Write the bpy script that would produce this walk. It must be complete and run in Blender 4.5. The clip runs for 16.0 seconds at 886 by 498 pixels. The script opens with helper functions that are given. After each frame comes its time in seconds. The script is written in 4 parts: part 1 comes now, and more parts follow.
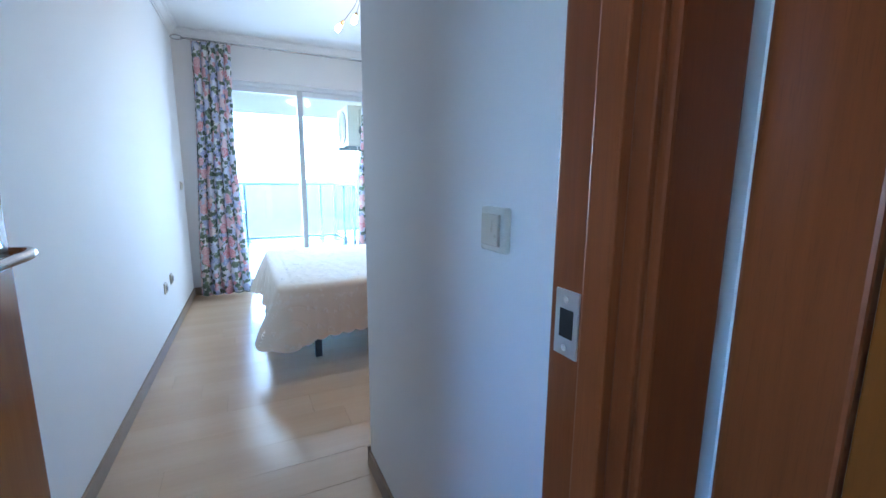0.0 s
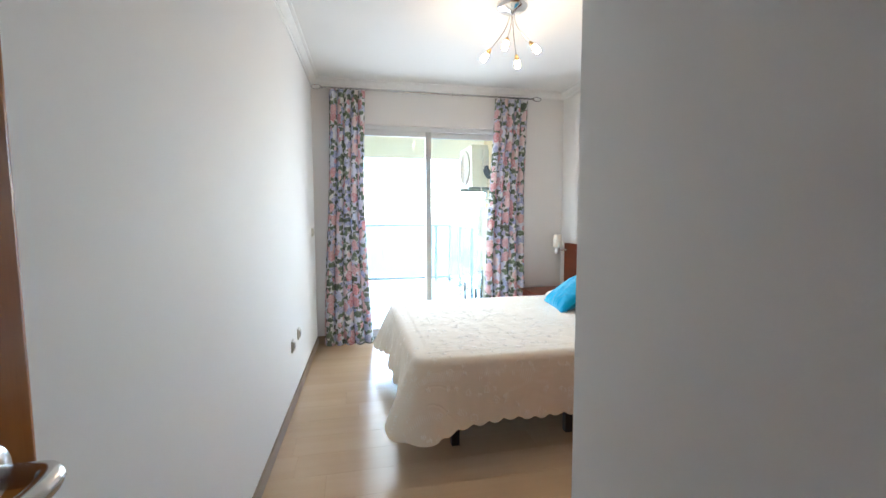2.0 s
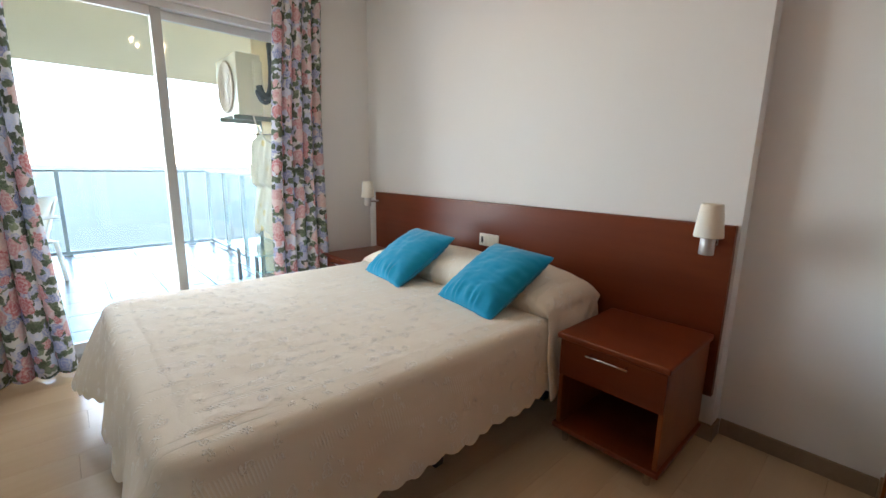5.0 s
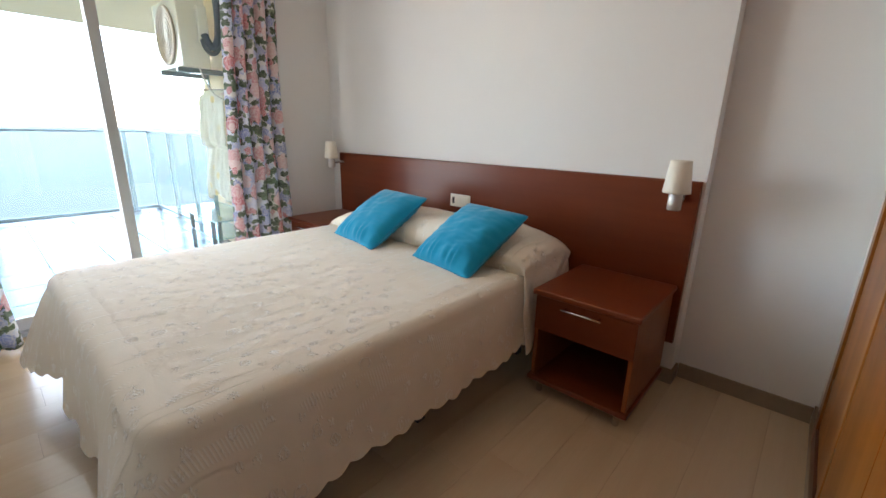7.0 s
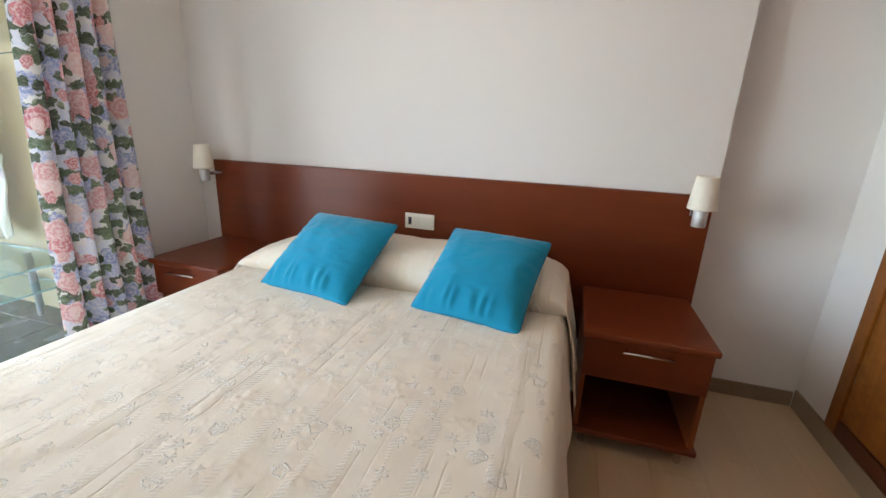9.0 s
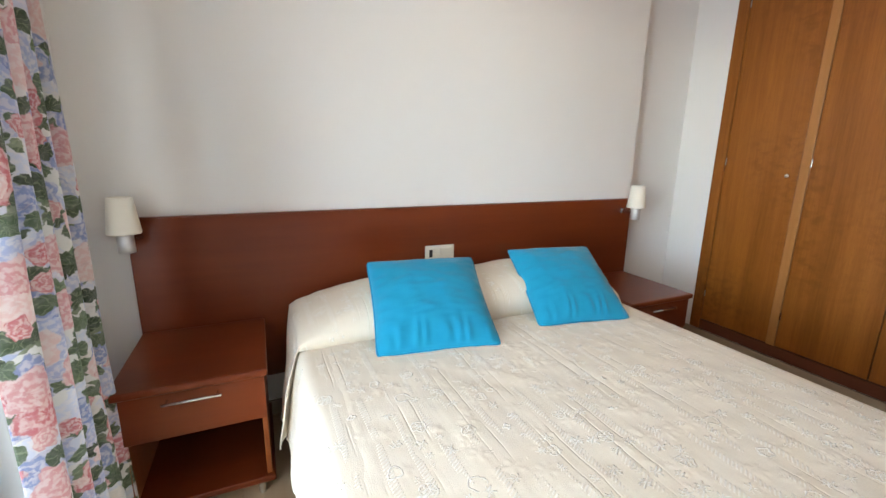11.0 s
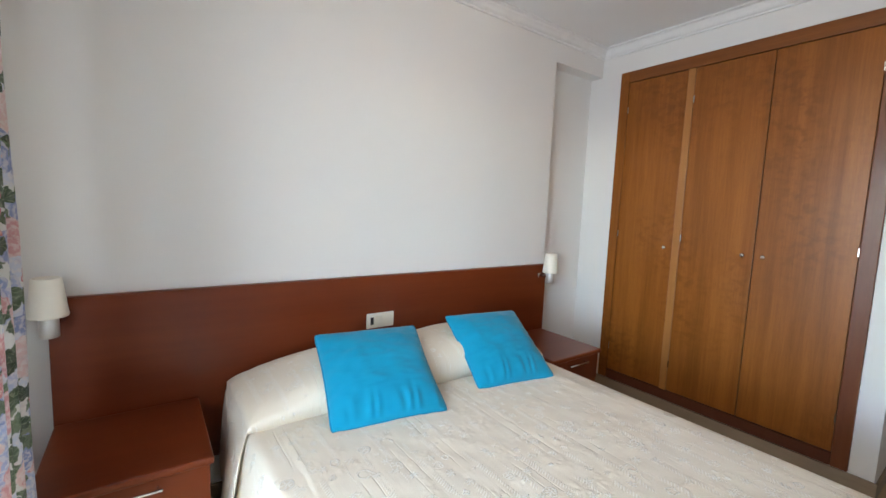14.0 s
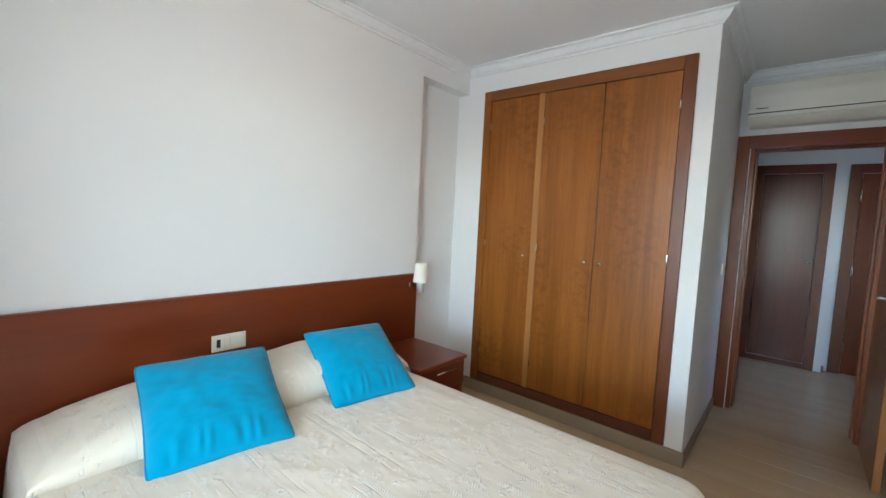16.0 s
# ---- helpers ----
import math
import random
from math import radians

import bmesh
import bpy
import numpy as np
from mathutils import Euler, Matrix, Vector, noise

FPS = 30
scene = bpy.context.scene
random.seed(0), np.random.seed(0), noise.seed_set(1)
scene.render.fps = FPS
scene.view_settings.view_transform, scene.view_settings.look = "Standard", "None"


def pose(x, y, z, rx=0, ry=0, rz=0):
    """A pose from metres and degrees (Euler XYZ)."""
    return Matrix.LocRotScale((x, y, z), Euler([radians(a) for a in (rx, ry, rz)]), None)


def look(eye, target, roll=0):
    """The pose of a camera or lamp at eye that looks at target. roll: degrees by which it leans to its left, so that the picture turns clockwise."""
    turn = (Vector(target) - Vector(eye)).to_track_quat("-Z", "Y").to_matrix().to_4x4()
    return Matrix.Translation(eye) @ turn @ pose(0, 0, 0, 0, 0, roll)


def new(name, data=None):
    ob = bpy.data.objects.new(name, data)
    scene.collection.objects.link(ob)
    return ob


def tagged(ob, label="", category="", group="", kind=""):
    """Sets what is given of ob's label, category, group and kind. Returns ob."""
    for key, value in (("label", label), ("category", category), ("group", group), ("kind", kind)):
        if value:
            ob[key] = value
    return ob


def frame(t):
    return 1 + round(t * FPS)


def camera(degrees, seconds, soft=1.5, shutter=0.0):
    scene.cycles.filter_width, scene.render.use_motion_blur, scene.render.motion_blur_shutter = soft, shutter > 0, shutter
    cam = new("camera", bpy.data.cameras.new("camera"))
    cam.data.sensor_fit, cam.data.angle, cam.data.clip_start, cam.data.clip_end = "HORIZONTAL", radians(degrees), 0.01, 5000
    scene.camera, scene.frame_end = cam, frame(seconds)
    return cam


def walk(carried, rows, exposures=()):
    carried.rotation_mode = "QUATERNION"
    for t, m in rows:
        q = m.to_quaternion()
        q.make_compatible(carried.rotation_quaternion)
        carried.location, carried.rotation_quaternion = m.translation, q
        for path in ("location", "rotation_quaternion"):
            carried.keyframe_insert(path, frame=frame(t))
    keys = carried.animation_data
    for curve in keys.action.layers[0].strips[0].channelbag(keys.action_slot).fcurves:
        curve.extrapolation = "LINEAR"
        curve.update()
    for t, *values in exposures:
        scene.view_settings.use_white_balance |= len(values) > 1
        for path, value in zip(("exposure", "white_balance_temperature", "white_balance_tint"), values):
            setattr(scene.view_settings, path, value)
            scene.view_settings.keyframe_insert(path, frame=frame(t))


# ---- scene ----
import collections
cam = camera(93.6, 16.0)
PATH = [
    (0, (0.3, 0.457, 1.203), (1.16, 2.232, 0.869), 0.4),
    (0.5, (0.221, 0.503, 1.25), (0.78, 2.41, 1.023), 0.2),
    (1, (0.174, 0.678, 1.263), (0.604, 2.623, 1.092), 0.2),
    (1.5, (0.152, 0.861, 1.277), (0.544, 2.816, 1.128), -0.1),
    (2, (0.19, 1.083, 1.272), (0.602, 3.033, 1.111), -0.2),
    (2.5, (0.23, 1.319, 1.259), (0.746, 3.243, 1.08), -0.2),
    (3, (0.253, 1.573, 1.244), (0.95, 3.436, 1.033), -0.0),
    (3.5, (0.311, 1.767, 1.214), (1.221, 3.532, 0.976), 0.1),
    (4, (0.396, 1.955, 1.195), (1.506, 3.596, 0.924), 0.6),
    (4.5, (0.421, 2.07, 1.179), (1.672, 3.599, 0.864), 0.9),
    (5, (0.392, 2.131, 1.19), (1.718, 3.578, 0.805), 0.9),
    (5.2, (0.391, 2.126, 1.182), (1.722, 3.559, 0.766), 1.0),
    (7.3, (0.35, 2.234, 1.154), (1.812, 3.486, 0.611), 1.6),
    (7.5, (0.358, 2.28, 1.136), (1.863, 3.496, 0.631), 2.1),
    (8, (0.365, 2.488, 1.161), (1.992, 3.538, 0.661), 1.9),
    (8.5, (0.432, 2.788, 1.189), (2.175, 3.614, 0.661), 1.9),
    (9, (0.395, 3.146, 1.214), (2.233, 3.695, 0.649), 2.3),
    (9.2, (0.389, 3.256, 1.213), (2.254, 3.707, 0.648), 2.0),
    (10.25, (0.36, 4.0, 1.222), (2.3, 3.78, 0.7), 1.3),
    (10.7, (0.36, 4.45, 1.226), (2.33, 3.83, 0.73), 1.0),
    (11, (0.47, 4.705, 1.23), (2.38, 3.86, 0.755), 0.8),
    (11.3, (0.685, 4.69, 1.232), (2.487, 3.866, 0.782), 0.5),
    (11.5, (0.687, 4.65, 1.248), (2.467, 3.86, 0.832), -0.05),
    (12, (0.576, 4.812, 1.275), (2.285, 3.833, 0.925), -1.0),
    (12.5, (0.484, 4.878, 1.285), (2.173, 3.853, 0.978), -0.2),
    (13, (0.436, 4.908, 1.336), (2.145, 3.9, 1.084), 0.9),
    (13.5, (0.428, 4.917, 1.354), (2.117, 3.867, 1.142), 1.5),
    (14, (0.42, 4.889, 1.355), (2.037, 3.73, 1.152), 2.3),
    (14.5, (0.375, 4.841, 1.364), (1.899, 3.559, 1.175), 2.6),
    (15, (0.363, 4.795, 1.367), (1.785, 3.399, 1.205), 2.8),
    (15.5, (0.335, 4.756, 1.377), (1.677, 3.28, 1.233), 2.8),
    (16, (0.323, 4.735, 1.392), (1.61, 3.212, 1.239), 2.8),
]
walk(cam, [(t, look(eye, target, roll)) for t, eye, target, roll in PATH],
     exposures=[(0.0, 5.25, 4600, 8), (0.5, 5.2, 5450, 11), (1.0, 4.98, 6200, 12), (1.5, 5.2, 6050, 12), (2.0, 5.2, 5900, 11), (3.0, 4.7, 6350, 11), (4.0, 4.55, 6500, 13), (5.0, 4.5, 6450, 14),
                (8.0, 4.52, 6450, 15), (9.0, 4.62, 6450, 15), (11.5, 4.76, 6450, 13), (12.0, 4.72, 6050, 11), (12.5, 4.63, 6100, 12), (13.5, 4.58, 6200, 15), (14.5, 4.74, 5950, 10), (15.0, 4.76, 5850, 9), (16.0, 4.78, 5900, 8)])

# ---- plan, metres ----
XL, XR, XN = -0.195, 2.423, 2.523          # left wall at the window, headboard wall, back of the recess
LEAN = 0.028                             # the left wall runs outwards towards the door by this much a metre
YW, YWO = 5.32, 5.58                     # window wall, inside and outside
YC, XP = 2.014, 0.724                     # wardrobe wall, corridor wall
YD, YDO = 0.83, 0.70                     # door wall, bedroom side and hall side
YH = -0.95                               # end of the hall
CEIL = 2.57
WX0, WX1, WZ = 0.05, 1.86, 2.17          # balcony door opening
DX0, DX1, DZ = -0.085, 0.61, 2.01        # bedroom door opening

# ---- light ----
world = bpy.data.worlds.new("sky")
scene.world = world
world.use_nodes = True
wn = world.node_tree.nodes
sky = wn.new("ShaderNodeTexSky")
sky.sky_type, sky.sun_disc = "NISHITA", False
sky.sun_elevation, sky.sun_rotation = radians(50), radians(160)
sky.dust_density = 0.6
wn["Background"].inputs["Strength"].default_value = 0.12
world.node_tree.links.new(sky.outputs[0], wn["Background"].inputs["Color"])
sun_data = bpy.data.lights.new("sun", "SUN")
sun_data.energy, sun_data.angle, sun_data.color = 2.8, radians(0.5), (1.0, 0.95, 0.86)
sun = new("sun", sun_data)
sun.matrix_world = look((2.2, -6.0, 7.6), (0, 0, 0))
# daylight that enters through the balcony door: straight in, towards the bed, and towards the opposite wall
for name, x, wide, turn, spread, power in (("window_daylight", 0.955, 1.65, 0, 160, 1.12), ("window_daylight_bed", 0.62, 0.55, 39, 110, 0.32), ("window_daylight_wall", 1.2, 0.5, -66, 84, 0.07)):
    opening = bpy.data.lights.new(name, "AREA")
    opening.shape, opening.size, opening.size_y = "RECTANGLE", wide, 1.95
    opening.energy, opening.color, opening.spread = power, (0.90, 0.96, 1.0), radians(spread)
    y = 5.50 if turn == 0 else 5.55 if turn > 0 else 5.42
    new(name, opening).matrix_world = look((x, y, 1.12), (x + math.sin(radians(turn)), y - math.cos(radians(turn)), 1.12 - (0.10 if turn >= 0 else 0)))


# ---- materials ----
class Graph:
    """A small shorthand for building node materials."""

    def __init__(self, name):
        self.mat = bpy.data.materials.new(name)
        self.mat.use_nodes = True
        self.tree = self.mat.node_tree
        self.bsdf = self.tree.nodes["Principled BSDF"]
        self.out = self.tree.nodes["Material Output"]

    def node(self, kind, props=None, **sockets):
        n = self.tree.nodes.new(kind)
        props = props or {}
        if "operation" in props:
            n.operation = props["operation"]
        if "noise_dimensions" in props:
            n.noise_dimensions = props["noise_dimensions"]
        if "voronoi_dimensions" in props:
            n.voronoi_dimensions = props["voronoi_dimensions"]
        for key, value in sockets.items():
            self.put(n.inputs[key.replace("_", " ")], value)
        return n

    def put(self, socket, value):
        if isinstance(value, bpy.types.NodeSocket):
            self.tree.links.new(value, socket)
        elif isinstance(value, (tuple, list)) and len(value) == 3 and socket.type == "RGBA":
            socket.default_value = (*value, 1)
        else:
            socket.default_value = value

    def math(self, op, a, b=0.0, c=0.0):
        n = self.tree.nodes.new("ShaderNodeMath")
        n.operation = op
        for s, v in zip(n.inputs, (a, b, c)):
            self.put(s, v)
        return n.outputs[0]

    def step(self, v, lo, hi, a=0.0, b=1.0):
        n = self.tree.nodes.new("ShaderNodeMapRange")
        n.interpolation_type = "SMOOTHSTEP"
        for s, x in zip(n.inputs, (v, lo, hi, a, b)):
            self.put(s, x)
        return n.outputs[0]

    def mix(self, f, a, b):
        n = self.tree.nodes.new("ShaderNodeMix")
        n.data_type = "RGBA"
        self.put(n.inputs[0], f)
        self.put(n.inputs[6], a)
        self.put(n.inputs[7], b)
        return n.outputs[2]

    def coords(self, scale=(1, 1, 1), which="Object", rot=(0, 0, 0)):
        t = self.tree.nodes.new("ShaderNodeTexCoord")
        m = self.tree.nodes.new("ShaderNodeMapping")
        m.inputs["Scale"].default_value = scale
        m.inputs["Rotation"].default_value = rot
        self.tree.links.new(t.outputs[which], m.inputs["Vector"])
        return m.outputs[0]

    def noise(self, vec, scale, detail=3.0, rough=0.5, distortion=0.0):
        n = self.node("ShaderNodeTexNoise", Scale=scale, Detail=detail, Roughness=rough, Distortion=distortion)
        self.put(n.inputs["Vector"], vec)
        return n.outputs["Fac"]

    def bump(self, height, strength=0.2, distance=0.002):
        n = self.node("ShaderNodeBump", Strength=strength, Distance=distance)
        self.put(n.inputs["Height"], height)
        self.put(self.bsdf.inputs["Normal"], n.outputs[0])

    def set(self, **sockets):
        for key, value in sockets.items():
            self.put(self.bsdf.inputs[key.replace("_", " ")], value)
        return self


def plain(name, color, rough=0.5, metal=0.0, vary=0.06, scale=18.0, bump=0.05, fine=160.0):
    g = Graph(name)
    v = g.coords()
    big, small = g.noise(v, scale, 4), g.noise(v, fine, 2)
    dark, light = [c * (1 - vary) for c in color], [min(1, c * (1 + vary)) for c in color]
    g.set(Base_Color=g.mix(big, dark, light), Metallic=metal, Roughness=g.step(big, 0.2, 0.8, max(0.02, rough - 0.05), rough + 0.05))
    if bump:
        g.bump(small, bump, 0.001)
    return g.mat


def wood(name, dark, light, grain="x", rough=0.35, coat=0.3, figure=1.0, relief=0.025, pore=0.2, streaky=1.0, mottle=0.0):
    """Veneer with its grain along one axis."""
    g = Graph(name)
    along, across = 1.3, 30.0
    s = {"x": (along, across, across), "y": (across, along, across), "z": (across, across, along)}[grain]
    info = g.node("ShaderNodeObjectInfo")
    shift = g.node("ShaderNodeVectorMath", {"operation": "ADD"})
    g.put(shift.inputs[0], g.coords(s))
    push = g.node("ShaderNodeVectorMath", {"operation": "SCALE"}, Scale=37.0)
    g.put(push.inputs[0], info.outputs["Random"])
    g.put(shift.inputs[1], push.outputs[0])
    v = shift.outputs[0]
    broad = g.noise(v, 0.17 * figure, 3, 0.5, 0.5)
    streak = g.noise(v, 1.1, 3, 0.5, 0.4)
    fine = g.noise(v, 5.0, 5, 0.65, 0.3)
    pores = g.noise(v, 22.0, 2, 0.5)
    f = g.math("ADD", g.math("MULTIPLY", g.step(broad, 0.25, 0.75), 0.46), g.math("ADD", g.math("MULTIPLY", g.step(streak, 0.25, 0.75), 0.28 * streaky), g.math("MULTIPLY", g.step(fine, 0.25, 0.75), 0.26 * streaky)))
    col = g.mix(f, dark, light)
    col = g.mix(g.math("MULTIPLY", g.step(pores, 0.56, 0.72), pore), col, [c * 0.62 for c in dark])
    if mottle:
        curl = g.noise(g.coords((20, 20, 26)), 1.0, 2, 0.5, 0.4)
        where = g.step(g.noise(g.coords((2.2, 2.2, 1.1)), 1.0, 2), 0.42, 0.62)
        col = g.mix(g.math("MULTIPLY", g.math("MULTIPLY", g.step(curl, 0.40, 0.70), where), mottle), col, [c * 0.8 for c in dark])
    g.set(Base_Color=col, Roughness=g.step(fine, 0.2, 0.8, rough - 0.015, rough + 0.025), Coat_Weight=coat * 0.5, Coat_Roughness=0.16, Specular_IOR_Level=0.32)
    if relief:
        g.bump(pores, relief, 0.0004)
    return g.mat


def wall_paint(name, color):
    g = Graph(name)
    v = g.coords()
    roll, blot, strokes = g.noise(v, 260.0, 3), g.noise(v, 1.7, 4), g.noise(g.coords((60, 60, 1.5)), 1.0, 2)
    g.set(Base_Color=g.mix(blot, [c * 0.96 for c in color], color), Roughness=0.7, Specular_IOR_Level=0.25)
    g.bump(g.math("ADD", roll, g.math("MULTIPLY", strokes, 0.7)), 0.16, 0.0012)
    return g.mat


def floral(name):
    """Printed cotton: roses in pink, coral and blue with green leaves on off-white."""
    g = Graph(name)
    uv = g.coords(which="UV")
    warp = g.node("ShaderNodeTexNoise", {"noise_dimensions": "2D"}, Scale=30.0, Detail=4.0)
    g.put(warp.inputs["Vector"], uv)
    sub = g.node("ShaderNodeVectorMath", {"operation": "SUBTRACT"})
    g.put(sub.inputs[0], warp.outputs["Color"])
    sub.inputs[1].default_value = (0.5, 0.5, 0.5)
    amt = g.node("ShaderNodeVectorMath", {"operation": "SCALE"}, Scale=0.034)
    g.put(amt.inputs[0], sub.outputs[0])
    add = g.node("ShaderNodeVectorMath", {"operation": "ADD"})
    g.put(add.inputs[0], uv)
    g.put(add.inputs[1], amt.outputs[0])
    base = add.outputs[0]

    def cells(scale, off, stretch=(1, 1, 1)):
        m = g.node("ShaderNodeMapping")
        m.inputs["Location"].default_value = off
        m.inputs["Scale"].default_value = stretch
        g.put(m.inputs["Vector"], base)
        n = g.node("ShaderNodeTexVoronoi", {"voronoi_dimensions": "2D"}, Scale=scale, Randomness=0.85)
        g.put(n.inputs["Vector"], m.outputs[0])
        mul = g.node("ShaderNodeVectorMath", {"operation": "SCALE"}, Scale=1.0)
        g.put(mul.inputs[0], m.outputs[0])
        d = g.node("ShaderNodeVectorMath", {"operation": "SUBTRACT"})
        g.put(d.inputs[0], mul.outputs[0])
        g.put(d.inputs[1], n.outputs["Position"])
        xyz = g.node("ShaderNodeSeparateXYZ")
        g.put(xyz.inputs[0], d.outputs[0])
        rnd = g.node("ShaderNodeSeparateColor")
        g.put(rnd.inputs[0], n.outputs["Color"])
        return n.outputs["Distance"], g.math("ARCTAN2", xyz.outputs[1], xyz.outputs[0]), rnd.outputs

    col = g.mix(g.noise(uv, 9.0, 2), (0.74, 0.74, 0.70), (0.80, 0.80, 0.78))

    def leaves(col, scale, off, tone, stretch):
        dist, ang, rnd = cells(scale, off, stretch)
        rim = g.math("MULTIPLY_ADD", g.math("COSINE", g.math("MULTIPLY", ang, 2.0)), 0.15, 0.30)
        rim = g.math("MULTIPLY", rim, g.step(rnd[0], 0.10, 0.20))
        inside = g.step(g.math("SUBTRACT", rim, dist), -0.015, 0.02)
        vein = g.step(g.math("ABSOLUTE", g.math("SINE", g.math("MULTIPLY", ang, 6.0))), 0.0, 0.5)
        leaf = g.mix(rnd[1], [c * 0.28 for c in tone], [c * 0.85 for c in tone])
        leaf = g.mix(g.math("MULTIPLY", g.math("SUBTRACT", 1.0, vein), 0.4), leaf, (0.45, 0.52, 0.33))
        return g.mix(inside, col, leaf)

    def blooms(col, scale, off, tones, size, share):
        dist, ang, rnd = cells(scale, off)
        lobes = g.math("SINE", g.math("MULTIPLY_ADD", rnd[2], 6.0, g.math("MULTIPLY", ang, 5.0)))
        rim = g.math("MULTIPLY_ADD", lobes, 0.045, size)
        rim = g.math("MULTIPLY", rim, g.step(rnd[0], share, share + 0.02))
        inside = g.step(g.math("SUBTRACT", rim, dist), -0.01, 0.02)
        rag = g.math("MULTIPLY", g.noise(uv, 70.0, 3, 0.6), 9.0)
        swirl = g.math("SINE", g.math("ADD", rag, g.math("ADD", g.math("MULTIPLY", dist, 34.0), g.math("MULTIPLY", ang, 2.0))))
        ridge = g.math("SINE", g.math("ADD", g.math("MULTIPLY", ang, 8.0), g.math("MULTIPLY", dist, -25.0)))
        shade = g.step(g.math("ADD", swirl, g.math("MULTIPLY", ridge, 0.6)), -0.9, 1.2)
        pick = g.mix(g.step(rnd[1], 0.45, 0.5), tones[0], tones[1])
        pick = g.mix(g.step(rnd[1], 0.76, 0.80), pick, tones[2])
        pale = g.mix(0.62, pick, (0.82, 0.78, 0.76))
        petal = g.mix(shade, pick, pale)
        petal = g.mix(g.step(dist, 0.0, 0.10, 0.45, 0.0), petal, g.mix(0.35, pick, (0.30, 0.06, 0.08)))
        return g.mix(inside, col, petal)

    blues = ((0.27, 0.33, 0.56), (0.44, 0.50, 0.68), (0.66, 0.70, 0.80))
    roses = ((0.66, 0.35, 0.36), (0.76, 0.57, 0.55), (0.58, 0.19, 0.21))
    col = leaves(col, 13.0, (3.1, 1.7, 0), (0.33, 0.40, 0.26), (1.0, 0.8, 1))
    col = leaves(col, 11.0, (0.4, 5.2, 0), (0.22, 0.31, 0.18), (0.8, 1.0, 1))
    col = blooms(col, 9.0, (4.7, 6.2, 0), (blues[2], blues[1], (0.74, 0.72, 0.70)), 0.46, 0.10)
    col = leaves(col, 12.0, (6.4, 3.9, 0), (0.18, 0.26, 0.15), (1.0, 0.75, 1))
    col = blooms(col, 9.5, (7.7, 2.2, 0), blues, 0.44, 0.18)
    col = leaves(col, 15.0, (9.4, 0.9, 0), (0.15, 0.22, 0.13), (1.0, 0.7, 1))
    col = blooms(col, 8.0, (1.3, 8.8, 0), roses, 0.42, 0.52)
    col = blooms(col, 15.0, (2.9, 4.1, 0), (roses[2], roses[0], roses[1]), 0.36, 0.78)
    wash = g.step(g.noise(uv, 48.0, 4, 0.65), 0.3, 0.7)
    col = g.mix(g.math("MULTIPLY", wash, 0.14), col, (0.80, 0.80, 0.79))
    weave = g.noise(g.coords((900, 900, 1), "UV"), 1.0, 1)
    g.set(Base_Color=col, Roughness=0.85, Specular_IOR_Level=0.2)
    g.bump(weave, 0.1, 0.0006)
    tr = g.node("ShaderNodeBsdfTranslucent")
    g.put(tr.inputs["Color"], col)
    mx = g.node("ShaderNodeMixShader", Fac=0.30)
    g.put(mx.inputs[1], g.bsdf.outputs[0])
    g.put(mx.inputs[2], tr.outputs[0])
    g.put(g.out.inputs["Surface"], mx.outputs[0])
    return g.mat


